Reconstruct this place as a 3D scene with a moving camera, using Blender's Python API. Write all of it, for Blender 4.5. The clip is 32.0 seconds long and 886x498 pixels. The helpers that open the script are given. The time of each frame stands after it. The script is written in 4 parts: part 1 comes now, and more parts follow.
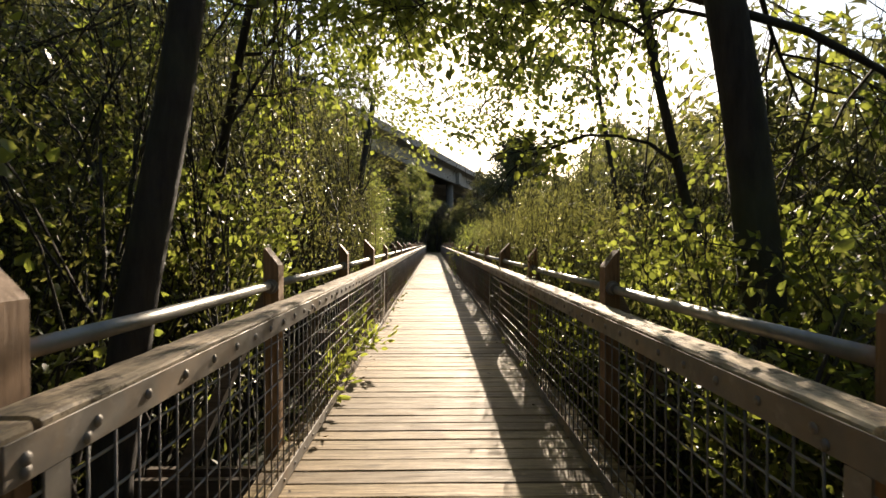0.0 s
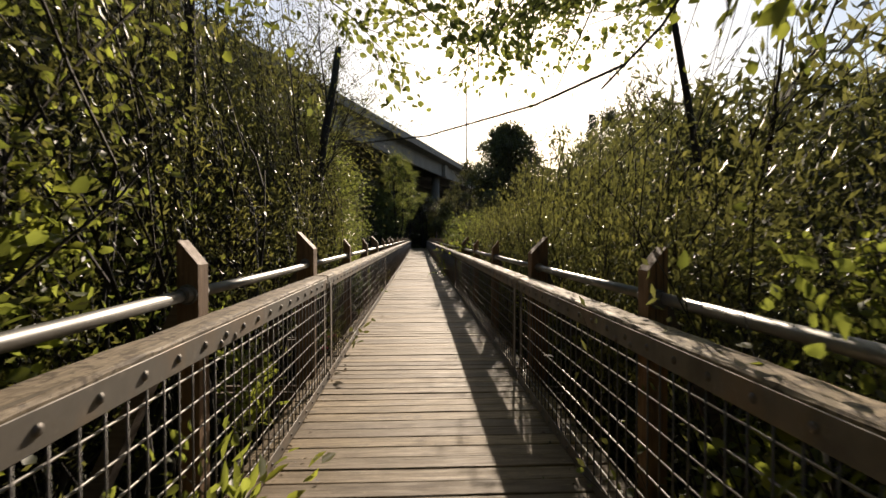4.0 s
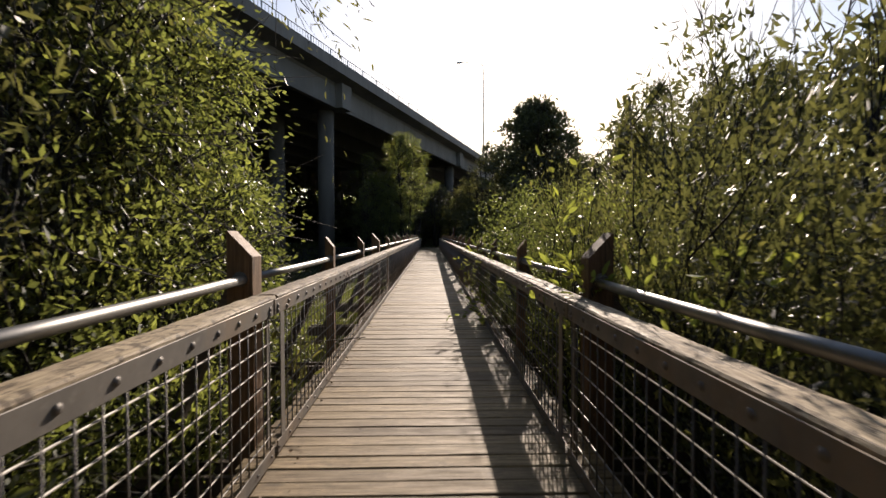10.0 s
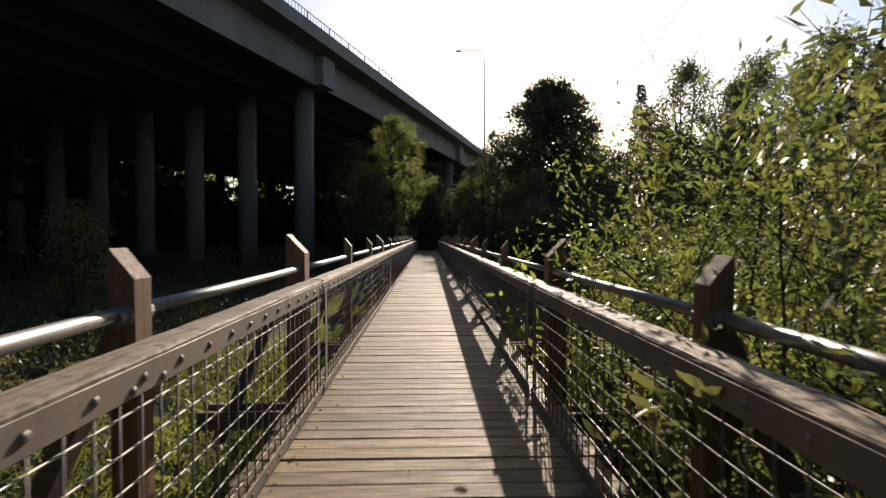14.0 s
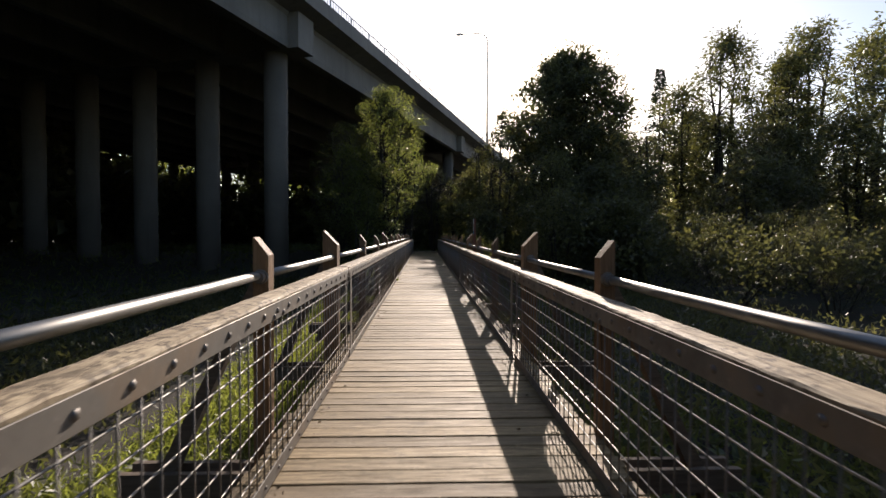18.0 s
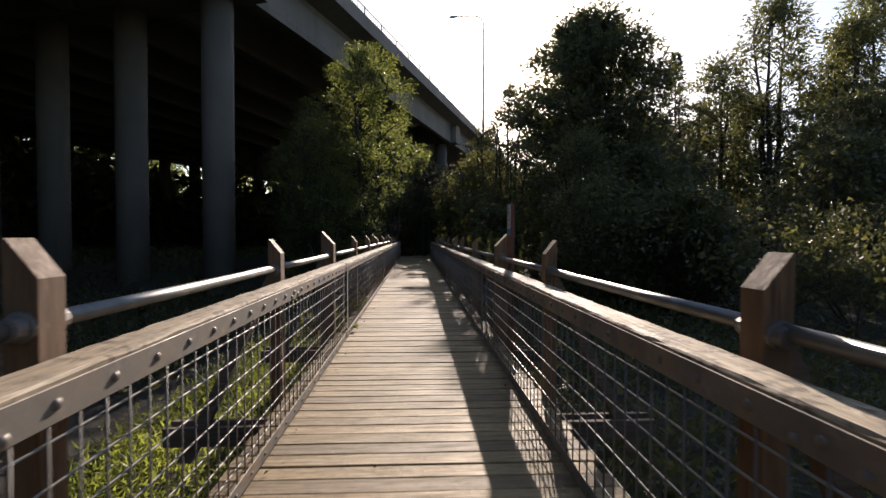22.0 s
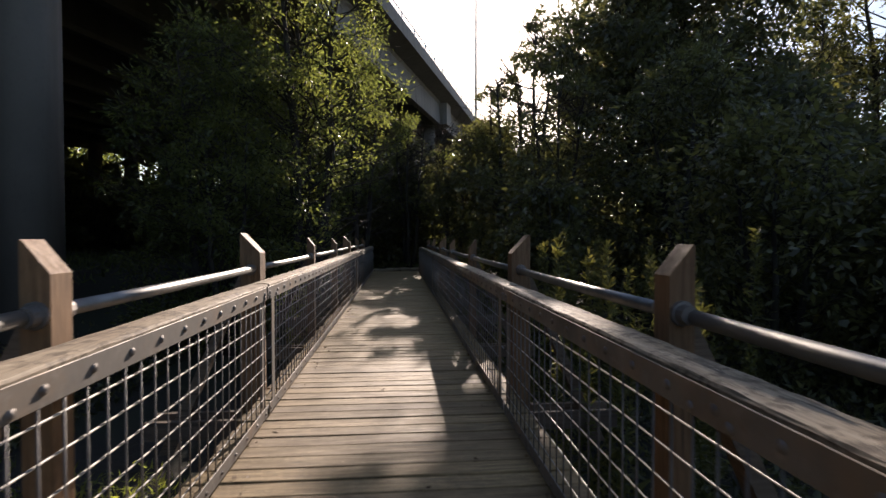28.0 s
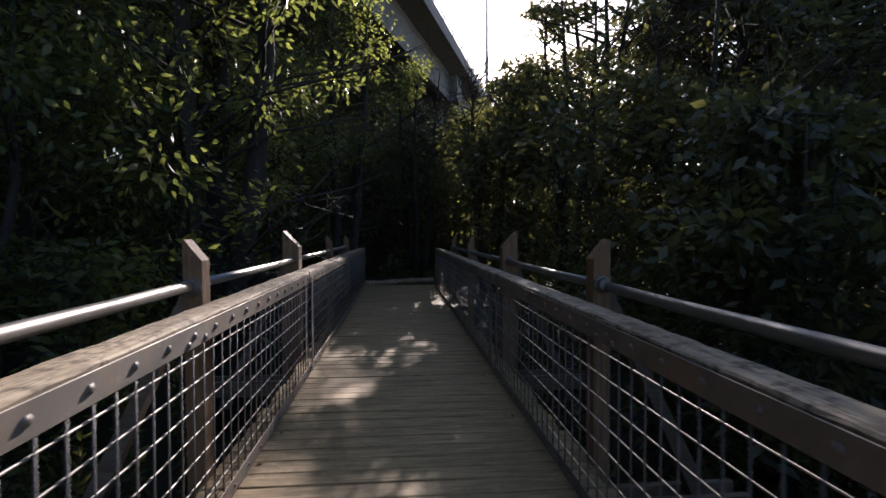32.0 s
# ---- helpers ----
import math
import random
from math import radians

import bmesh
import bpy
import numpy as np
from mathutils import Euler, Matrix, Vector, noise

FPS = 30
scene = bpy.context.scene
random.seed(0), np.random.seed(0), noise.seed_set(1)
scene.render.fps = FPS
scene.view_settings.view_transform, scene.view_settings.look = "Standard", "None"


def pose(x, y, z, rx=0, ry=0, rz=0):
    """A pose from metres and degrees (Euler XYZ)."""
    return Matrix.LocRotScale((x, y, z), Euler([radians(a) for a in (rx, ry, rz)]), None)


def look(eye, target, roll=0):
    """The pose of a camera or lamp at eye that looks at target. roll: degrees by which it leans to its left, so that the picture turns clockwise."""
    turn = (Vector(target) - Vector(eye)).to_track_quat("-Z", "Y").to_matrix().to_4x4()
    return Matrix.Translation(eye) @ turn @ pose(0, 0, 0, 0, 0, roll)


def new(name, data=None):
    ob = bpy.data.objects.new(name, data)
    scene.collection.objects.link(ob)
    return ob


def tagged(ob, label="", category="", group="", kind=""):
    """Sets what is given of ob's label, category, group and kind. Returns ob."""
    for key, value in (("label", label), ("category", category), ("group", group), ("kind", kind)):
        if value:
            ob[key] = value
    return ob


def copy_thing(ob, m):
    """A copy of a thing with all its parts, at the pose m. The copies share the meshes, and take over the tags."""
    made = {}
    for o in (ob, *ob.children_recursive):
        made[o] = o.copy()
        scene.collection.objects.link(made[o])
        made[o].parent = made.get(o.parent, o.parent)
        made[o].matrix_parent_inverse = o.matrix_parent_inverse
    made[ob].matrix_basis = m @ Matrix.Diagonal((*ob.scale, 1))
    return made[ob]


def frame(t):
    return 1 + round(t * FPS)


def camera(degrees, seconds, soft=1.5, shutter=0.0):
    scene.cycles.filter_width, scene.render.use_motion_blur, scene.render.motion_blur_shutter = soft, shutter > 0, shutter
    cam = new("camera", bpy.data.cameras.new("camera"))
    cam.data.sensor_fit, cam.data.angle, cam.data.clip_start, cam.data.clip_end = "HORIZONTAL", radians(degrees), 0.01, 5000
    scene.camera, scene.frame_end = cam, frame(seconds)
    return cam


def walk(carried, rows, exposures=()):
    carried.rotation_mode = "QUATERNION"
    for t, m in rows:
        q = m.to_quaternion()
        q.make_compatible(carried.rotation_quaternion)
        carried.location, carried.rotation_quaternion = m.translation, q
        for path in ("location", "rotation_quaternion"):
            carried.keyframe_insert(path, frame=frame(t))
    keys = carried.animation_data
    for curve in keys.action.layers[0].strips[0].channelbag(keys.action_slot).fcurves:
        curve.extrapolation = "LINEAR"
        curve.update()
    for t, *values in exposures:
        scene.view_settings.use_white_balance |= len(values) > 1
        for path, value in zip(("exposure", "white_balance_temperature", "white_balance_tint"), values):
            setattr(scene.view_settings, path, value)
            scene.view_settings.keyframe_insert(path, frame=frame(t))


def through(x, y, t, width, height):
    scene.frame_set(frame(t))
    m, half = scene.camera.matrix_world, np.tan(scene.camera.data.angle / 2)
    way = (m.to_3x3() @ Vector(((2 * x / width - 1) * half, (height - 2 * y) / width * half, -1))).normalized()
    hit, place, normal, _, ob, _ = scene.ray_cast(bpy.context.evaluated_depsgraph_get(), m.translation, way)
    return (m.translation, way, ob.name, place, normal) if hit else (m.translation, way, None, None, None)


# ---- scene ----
cam = camera(81.75, 32.0, soft=1.5, shutter=0.3)
# seconds, x, y, eye height above the deck, yaw, pitch, roll
ROWS = [
    (0.0, -0.062, -27.581, 1.243, -1.11, -0.75, -0.07),
    (0.5, -0.054, -27.235, 1.244, -1.48, -0.80, -0.01),
    (1.0, -0.039, -26.875, 1.247, -1.90, -0.81, 0.04),
    (1.5, -0.030, -26.507, 1.249, -2.23, -0.82, 0.07),
    (2.0, -0.028, -26.164, 1.250, -2.45, -0.85, 0.09),
    (2.5, -0.026, -25.818, 1.249, -2.62, -0.91, 0.10),
    (3.0, -0.030, -25.433, 1.244, -2.72, -1.03, 0.10),
    (3.5, -0.039, -24.882, 1.238, -2.74, -1.15, 0.10),
    (5.5, -0.045, -22.327, 1.214, -2.63, -1.61, 0.08),
    (6.0, -0.029, -21.570, 1.217, -2.55, -1.61, 0.09),
    (6.5, 0.018, -20.802, 1.226, -2.50, -1.54, 0.09),
    (7.0, 0.060, -20.014, 1.235, -2.39, -1.51, 0.09),
    (7.5, 0.080, -19.211, 1.240, -2.22, -1.51, 0.08),
    (8.0, 0.073, -18.423, 1.243, -1.99, -1.53, 0.06),
    (8.5, 0.066, -17.654, 1.244, -1.79, -1.57, 0.05),
    (9.0, 0.061, -16.890, 1.244, -1.62, -1.62, 0.05),
    (9.5, 0.058, -16.117, 1.244, -1.50, -1.64, 0.07),
    (10.0, 0.049, -15.351, 1.245, -1.38, -1.64, 0.08),
    (10.5, 0.029, -14.603, 1.246, -1.26, -1.65, 0.08),
    (11.0, 0.005, -13.851, 1.246, -1.20, -1.65, 0.08),
    (11.5, -0.015, -13.074, 1.248, -1.18, -1.66, 0.07),
    (12.0, -0.027, -12.283, 1.249, -1.22, -1.66, 0.07),
    (12.5, -0.026, -11.503, 1.248, -1.33, -1.66, 0.06),
    (13.0, -0.015, -10.729, 1.248, -1.49, -1.64, 0.05),
    (13.5, -0.004, -9.962, 1.248, -1.65, -1.58, 0.04),
    (14.0, 0.003, -9.190, 1.250, -1.74, -1.49, 0.03),
    (14.5, 0.006, -8.428, 1.248, -1.76, -1.46, 0.02),
    (16.5, -0.008, -5.394, 1.230, -1.76, -1.60, -0.06),
    (17.0, -0.024, -4.654, 1.227, -1.80, -1.64, -0.09),
    (17.5, -0.054, -3.894, 1.227, -1.87, -1.65, -0.14),
    (18.0, -0.073, -3.125, 1.228, -2.07, -1.65, -0.18),
    (18.5, -0.083, -2.327, 1.233, -2.32, -1.60, -0.22),
    (19.0, -0.082, -1.540, 1.239, -2.57, -1.54, -0.24),
    (19.5, -0.095, -0.768, 1.242, -2.69, -1.53, -0.25),
    (20.0, -0.089, 0.030, 1.241, -2.80, -1.54, -0.25),
    (20.5, -0.066, 0.873, 1.239, -2.90, -1.55, -0.22),
    (21.0, -0.039, 1.749, 1.235, -2.97, -1.52, -0.18),
    (21.5, -0.016, 2.589, 1.231, -3.03, -1.50, -0.16),
    (22.0, -0.000, 3.386, 1.228, -3.08, -1.51, -0.15),
    (22.5, 0.012, 4.166, 1.230, -3.16, -1.51, -0.14),
    (23.0, 0.019, 4.963, 1.236, -3.27, -1.49, -0.14),
    (23.5, 0.035, 5.755, 1.245, -3.42, -1.44, -0.14),
    (24.0, 0.059, 6.491, 1.251, -3.60, -1.43, -0.14),
    (24.5, 0.079, 7.278, 1.252, -3.77, -1.47, -0.15),
    (25.0, 0.084, 8.109, 1.248, -3.92, -1.52, -0.15),
    (25.5, 0.083, 8.917, 1.243, -4.10, -1.53, -0.13),
    (27.5, 0.071, 12.044, 1.223, -4.87, -1.37, -0.03),
    (28.0, 0.069, 12.884, 1.224, -5.00, -1.31, -0.00),
    (28.5, 0.060, 13.699, 1.231, -5.04, -1.27, 0.02),
    (29.0, 0.049, 14.535, 1.240, -5.06, -1.24, 0.05),
    (29.5, 0.034, 15.340, 1.247, -5.03, -1.27, 0.06),
    (30.0, 0.029, 16.170, 1.250, -5.04, -1.34, 0.07),
    (30.5, 0.018, 16.955, 1.249, -5.03, -1.45, 0.08),
    (31.0, 0.003, 17.721, 1.246, -4.99, -1.56, 0.08),
    (31.5, -0.014, 18.470, 1.241, -4.96, -1.66, 0.09),
    (32.0, -0.032, 19.266, 1.236, -4.92, -1.77, 0.10),
]
# seconds, stops, kelvin, tint
EXPOSURES = [(0.0, 1.4, 7300, 11), (1.0, 0.7, 7350, 12), (2.0, 0.46, 7200, 12), (3.5, 0.5, 7150, 12), (6.0, 0.55, 6900, 15.5), (14.0, 0.56, 6700, 14), (20.0, 0.76, 6600, 15.5),
             (28.0, 1.0, 6650, 18), (32.0, 1.15, 6100, 20.5)]
walk(cam, [(t, pose(x, y, z, 90 + pitch, roll, yaw)) for t, x, y, z, yaw, pitch, roll in ROWS], EXPOSURES)

# ---------------------------------------------------------------- light
SUN_AZ, SUN_EL = 11.4, 21.5          # degrees to the right of +y, and up
sun_vec = Vector((math.sin(radians(SUN_AZ)) * math.cos(radians(SUN_EL)),
                  math.cos(radians(SUN_AZ)) * math.cos(radians(SUN_EL)), math.sin(radians(SUN_EL))))
world = bpy.data.worlds.new("world")
scene.world = world
world.use_nodes = True
wn = world.node_tree.nodes
sky = wn.new("ShaderNodeTexSky")
sky.sky_type = "NISHITA"
sky.sun_disc = False
sky.sun_elevation, sky.sun_rotation = radians(SUN_EL), radians(SUN_AZ)
sky.air_density, sky.dust_density, sky.ozone_density = 1.0, 0.9, 1.2
world.node_tree.links.new(sky.outputs[0], wn["Background"].inputs[0])
wn["Background"].inputs[1].default_value = 0.1
sun_data = bpy.data.lights.new("sun", "SUN")
sun_data.energy, sun_data.angle, sun_data.color = 4.8, radians(0.55), (1.0, 0.885, 0.755)
sun = new("sun", sun_data)
sun.matrix_world = look(sun_vec * 60, (0, 0, 0))


# ---------------------------------------------------------------- materials
class Mat:
    """A small builder for node materials."""

    def __init__(self, name, rough=0.7, metal=0.0):
        self.m = bpy.data.materials.new(name)
        self.m.use_nodes = True
        self.t = self.m.node_tree
        self.b = self.t.nodes["Principled BSDF"]
        self.b.inputs["Roughness"].default_value = rough
        self.b.inputs["Metallic"].default_value = metal

    def node(self, kind, **values):
        nd = self.t.nodes.new(kind)
        for key, value in values.items():
            nd.inputs[key].default_value = value
        return nd

    def link(self, a, b):
        self.t.links.new(a, b)

    def coords(self, scale=(1, 1, 1), shuffle=True):
        tc = self.node("ShaderNodeTexCoord")
        mp = self.node("ShaderNodeMapping")
        mp.inputs["Scale"].default_value = scale
        self.link(tc.outputs["Object"], mp.inputs["Vector"])
        if shuffle:
            oi = self.node("ShaderNodeObjectInfo")
            mul = self.node("ShaderNodeMath")
            mul.operation = "MULTIPLY"
            mul.inputs[1].default_value = 37.0
            self.link(oi.outputs["Random"], mul.inputs[0])
            self.link(mul.outputs[0], mp.inputs["Location"])
        return mp.outputs["Vector"]

    def noise(self, vec, scale, detail=4.0, rough=0.6):
        nd = self.node("ShaderNodeTexNoise")
        nd.inputs["Scale"].default_value = scale
        nd.inputs["Detail"].default_value = detail
        nd.inputs["Roughness"].default_value = rough
        self.link(vec, nd.inputs["Vector"])
        return nd.outputs["Fac"]

    def ramp(self, fac, stops):
        nd = self.t.nodes.new("ShaderNodeValToRGB")
        els = nd.color_ramp.elements
        while len(els) < len(stops):
            els.new(0.5)
        for el, (pos, col) in zip(els, stops):
            el.position, el.color = pos, (*col, 1)
        self.link(fac, nd.inputs["Fac"])
        return nd.outputs["Color"]

    def mix(self, fac, a, b, mode="MIX"):
        nd = self.t.nodes.new("ShaderNodeMix")
        nd.data_type, nd.blend_type = "RGBA", mode
        for sock, value in ((nd.inputs[0], fac), (nd.inputs[6], a), (nd.inputs[7], b)):
            if isinstance(value, (float, int)):
                sock.default_value = value
            elif isinstance(value, tuple):
                sock.default_value = (*value, 1)
            else:
                self.link(value, sock)
        return nd.outputs[2]

    def range(self, fac, lo, hi, a=0.0, b=1.0):
        nd = self.node("ShaderNodeMapRange")
        for key, value in (("From Min", lo), ("From Max", hi), ("To Min", a), ("To Max", b)):
            nd.inputs[key].default_value = value
        self.link(fac, nd.inputs["Value"])
        return nd.outputs["Result"]

    def colour(self, out):
        self.link(out, self.b.inputs["Base Color"])

    def roughness(self, out):
        self.link(out, self.b.inputs["Roughness"])

    def bump(self, fac, strength, distance):
        nd = self.node("ShaderNodeBump")
        nd.inputs["Strength"].default_value = strength
        nd.inputs["Distance"].default_value = distance
        self.link(fac, nd.inputs["Height"])
        self.link(nd.outputs["Normal"], self.b.inputs["Normal"])


def wood(name, dark, light, stain, axis, rough=0.75, mould=0.5, spots=0.0):
    """Weathered timber with its grain along an axis of the piece, knots, checks and dark mould."""
    m = Mat(name, rough)
    i = "xyz".index(axis)

    def along(across, length):
        v = [across] * 3
        v[i] = length
        return m.coords(tuple(v))

    grain = m.noise(along(14.0, 0.9), 4.0, 6.0, 0.65)
    fine = m.noise(along(60.0, 2.2), 4.0, 4.0, 0.6)
    crack = m.noise(along(22.0, 0.5), 3.0, 2.0, 0.5)
    blotch = m.noise(m.coords((1, 1, 1)), 2.3, 4.0)
    dirt = m.noise(along(1.0, .55), 6.0, 7.0, 0.78)
    scuff = m.noise(along(1.4, 1.0), 21.0, 5.0, 0.7)
    knot = m.node("ShaderNodeTexVoronoi")
    knot.inputs["Scale"].default_value = 3.2
    m.link(along(1.6, .55), knot.inputs["Vector"])
    oi = m.node("ShaderNodeObjectInfo")
    base = m.ramp(grain, [(0.3, dark), (0.7, light)])
    base = m.mix(m.range(fine, 0.42, 0.66, 0.0, 0.38), base, tuple(v * 0.62 for v in dark))
    tone = m.ramp(oi.outputs["Random"], [(0.0, (0.6, 0.56, 0.53)), (0.35, (0.86, 0.83, 0.8)), (0.7, (1.0, 0.97, 0.92)), (1.0, (1.24, 1.2, 1.12))])
    base = m.mix(1.0, base, tone, "MULTIPLY")
    base = m.mix(m.range(blotch, 0.48, 0.72, 0.0, 0.55), base, stain)
    base = m.mix(m.range(scuff, 0.63, 0.74, 0.0, 0.55), base, tuple(min(.7, v * 1.35) for v in light))
    base = m.mix(m.range(dirt, 0.55, 0.7, 0.0, mould), base, tuple(v * 0.35 for v in stain))
    base = m.mix(m.range(knot.outputs["Distance"], 0.05, 0.12, 0.75, 0.0), base, tuple(v * 0.4 for v in stain))
    base = m.mix(m.range(crack, 0.66, 0.7, 0.0, 0.75), base, tuple(v * 0.3 for v in dark))
    if spots:
        patch = m.noise(m.coords((1, 1, 1)), 24.0, 5.0, 0.7)
        wide = m.noise(m.coords((1, 1, 1)), 4.5, 3.0, 0.6)
        both = m.mix(m.range(wide, 0.36, 0.52, 0.0, 1.0), (0.0, 0.0, 0.0), m.range(patch, 0.5, 0.56, 0.0, 1.0))
        base = m.mix(m.range(both, 0.0, 1.0, 0.0, spots), base, tuple(v * 0.5 for v in stain))
    m.colour(base)
    m.roughness(m.range(grain, 0.3, 0.7, rough + 0.1, rough - 0.12))
    m.bump(grain, 0.55, 0.005)
    return m.m


PLANK = wood("plank_wood", (0.116, 0.08, 0.036), (0.385, 0.284, 0.142), (0.18, 0.122, 0.056), "x", 0.75, 0.55, 0.25)
CAP = wood("cap_wood", (0.235, 0.182, 0.118), (0.52, 0.43, 0.295), (0.165, 0.11, 0.058), "y", 0.78, 0.85, 0.9)
POST = wood("post_wood", (0.135, 0.075, 0.035), (0.3, 0.175, 0.085), (0.13, 0.075, 0.038), "z")
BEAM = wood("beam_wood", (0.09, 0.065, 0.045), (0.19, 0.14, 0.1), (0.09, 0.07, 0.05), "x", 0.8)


def metal(name, colour, rough, spot, metallic=0.75, tan=0.0):
    m = Mat(name, rough, metallic)
    n1 = m.noise(m.coords(), 5.0, 4.0)
    n2 = m.noise(m.coords(), 55.0, 3.0)
    c = m.mix(m.range(n1, 0.42, 0.68), colour, tuple(v * 0.72 for v in colour))
    c = m.mix(m.range(n2, 0.6, 0.74, 0.0, 0.6), c, spot)
    if tan:
        n3 = m.noise(m.coords(), 2.6, 4.0, 0.65)
        c = m.mix(m.range(n3, 0.46, 0.66, 0.0, tan), c, (0.27, 0.185, 0.11))
        n4 = m.noise(m.coords(), 17.0, 5.0, 0.7)
        c = m.mix(m.range(n4, 0.56, 0.7, 0.0, tan), c, tuple(v * 1.5 for v in colour))
    m.colour(c)
    m.roughness(m.range(n1, 0.3, 0.7, rough - 0.08, rough + 0.15))
    m.bump(n2, 0.15, 0.001)
    return m.m


STEEL = metal("galvanised_steel", (0.19, 0.172, 0.147), 0.64, (0.17, 0.125, 0.085), 0.3, 0.6)
WIRE = metal("galvanised_wire", (0.29, 0.275, 0.25), 0.5, (0.25, 0.21, 0.17), 0.2)
# same wire, its colour darkened for the shaded side of the upright wires
SHADED_WIRE = metal("shaded_wire", (0.16, 0.145, 0.13), 0.6, (0.1, 0.07, 0.05), 0.2)
PIPE = metal("pipe_steel", (0.27, 0.262, 0.245), 0.44, (0.2, 0.18, 0.155), 0.8)
BOLT = metal("bolt_steel", (0.2, 0.18, 0.16), 0.55, (0.12, 0.09, 0.06), 0.5)
LAMP = metal("lamp_steel", (0.42, 0.43, 0.44), 0.5, (0.3, 0.3, 0.3), 0.6)


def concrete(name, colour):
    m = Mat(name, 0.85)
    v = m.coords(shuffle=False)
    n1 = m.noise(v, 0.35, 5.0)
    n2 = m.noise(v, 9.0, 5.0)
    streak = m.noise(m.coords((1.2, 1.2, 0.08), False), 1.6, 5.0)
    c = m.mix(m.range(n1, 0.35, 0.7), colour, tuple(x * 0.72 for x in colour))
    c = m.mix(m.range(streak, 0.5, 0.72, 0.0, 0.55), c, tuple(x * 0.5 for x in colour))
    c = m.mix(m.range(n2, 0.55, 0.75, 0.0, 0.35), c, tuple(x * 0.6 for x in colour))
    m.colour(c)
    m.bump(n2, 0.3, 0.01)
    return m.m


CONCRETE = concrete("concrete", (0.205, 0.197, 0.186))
# column concrete is darkened to stand in for shade under the road slab
COLUMN = concrete("shaded_concrete", (0.125, 0.112, 0.098))


def leaf(name, dark, light, through, amount=0.45, rough=0.52):
    """Leaf with its own tone, shining through against the sun."""
    m = Mat(name, rough)
    m.b.inputs["Specular IOR Level"].default_value = 0.5
    geo = m.node("ShaderNodeNewGeometry")
    oi = m.node("ShaderNodeObjectInfo")
    c = m.ramp(geo.outputs["Random Per Island"], [(0.0, dark), (1.0, light)])
    tint = m.ramp(oi.outputs["Random"], [(0.0, (0.85, 0.85, 0.8)), (1.0, (1.1, 1.05, 0.95))])
    clump = m.noise(m.coords(), 1.3, 3.0, 0.6)
    tint = m.mix(1.0, tint, m.ramp(clump, [(0.32, (0.55, 0.58, 0.6)), (0.52, (1.0, 1.0, 1.0)), (0.7, (1.3, 1.22, 1.0))]), "MULTIPLY")
    c = m.mix(1.0, c, tint, "MULTIPLY")
    m.colour(c)
    tr = m.node("ShaderNodeBsdfTranslucent")
    t2 = m.mix(1.0, m.ramp(geo.outputs["Random Per Island"], [(0.0, tuple(v * 0.7 for v in through)), (1.0, through)]), tint, "MULTIPLY")
    m.link(t2, tr.inputs["Color"])
    mx = m.node("ShaderNodeMixShader")
    mx.inputs[0].default_value = amount
    m.link(m.b.outputs[0], mx.inputs[1])
    m.link(tr.outputs[0], mx.inputs[2])
    m.link(mx.outputs[0], m.t.nodes["Material Output"].inputs["Surface"])
    return m.m


WILLOW = leaf("willow_leaf", (0.03, 0.034, 0.014), (0.105, 0.11, 0.048), (0.27, 0.28, 0.085), .4, .43)
ALDER = leaf("alder_leaf", (0.03, 0.043, 0.017), (0.098, 0.118, 0.045), (0.36, 0.42, 0.1), 0.5, 0.42)
BRIGHT = leaf("bright_leaf", (0.042, 0.058, 0.019), (0.115, 0.148, 0.047), (0.41, 0.48, 0.09), 0.52, 0.45)
# leaf colour darkened to stand in for crowns and brambles in shade
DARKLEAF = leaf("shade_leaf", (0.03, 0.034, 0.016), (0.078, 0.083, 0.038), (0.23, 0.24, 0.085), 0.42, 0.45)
FIRLEAF = leaf("fir_needle", (0.015, 0.026, 0.012), (0.035, 0.05, 0.02), (0.05, 0.07, 0.02), 0.2, 0.6)
WEED = leaf("weed_leaf", (0.04, 0.05, 0.016), (0.1, 0.104, 0.042), (0.32, 0.32, 0.08), 0.42)
HERB = leaf("herb_leaf", (0.036, 0.054, 0.016), (0.092, 0.118, 0.036), (0.25, 0.285, 0.065), 0.42, .5)


def bark(name, a, b):
    m = Mat(name, 0.9)
    v = m.coords((5, 5, 1.1))
    n1 = m.noise(v, 3.0, 6.0, 0.7)
    n2 = m.noise(m.coords(), 1.5, 3.0)
    c = m.ramp(n1, [(0.3, a), (0.7, b)])
    c = m.mix(m.range(n2, 0.5, 0.7, 0.0, 0.5), c, (0.06, 0.07, 0.03))
    m.colour(c)
    m.bump(n1, 0.8, 0.012)
    return m.m


BARK = bark("bark", (0.012, 0.0095, 0.0075), (0.045, 0.036, 0.029))


def ground_material():
    m = Mat("ground_soil", 0.95)
    v = m.coords(shuffle=False)
    n1 = m.noise(v, 0.5, 5.0)
    n2 = m.noise(v, 14.0, 6.0, 0.7)
    c = m.ramp(n2, [(0.3, (0.014, 0.011, 0.008)), (0.7, (0.045, 0.036, 0.024))])
    c = m.mix(m.range(n1, 0.45, 0.6, 0.0, 0.75), c, (0.022, 0.03, 0.011))
    m.colour(c)
    m.bump(n2, 0.7, 0.03)
    return m.m


GROUND = ground_material()


def plain(name, colour, rough=0.5, vary=0.12):
    m = Mat(name, rough)
    n1 = m.noise(m.coords(), 12.0, 4.0)
    m.colour(m.mix(m.range(n1, 0.4, 0.7), colour, tuple(v * (1 - vary) for v in colour)))
    return m.m


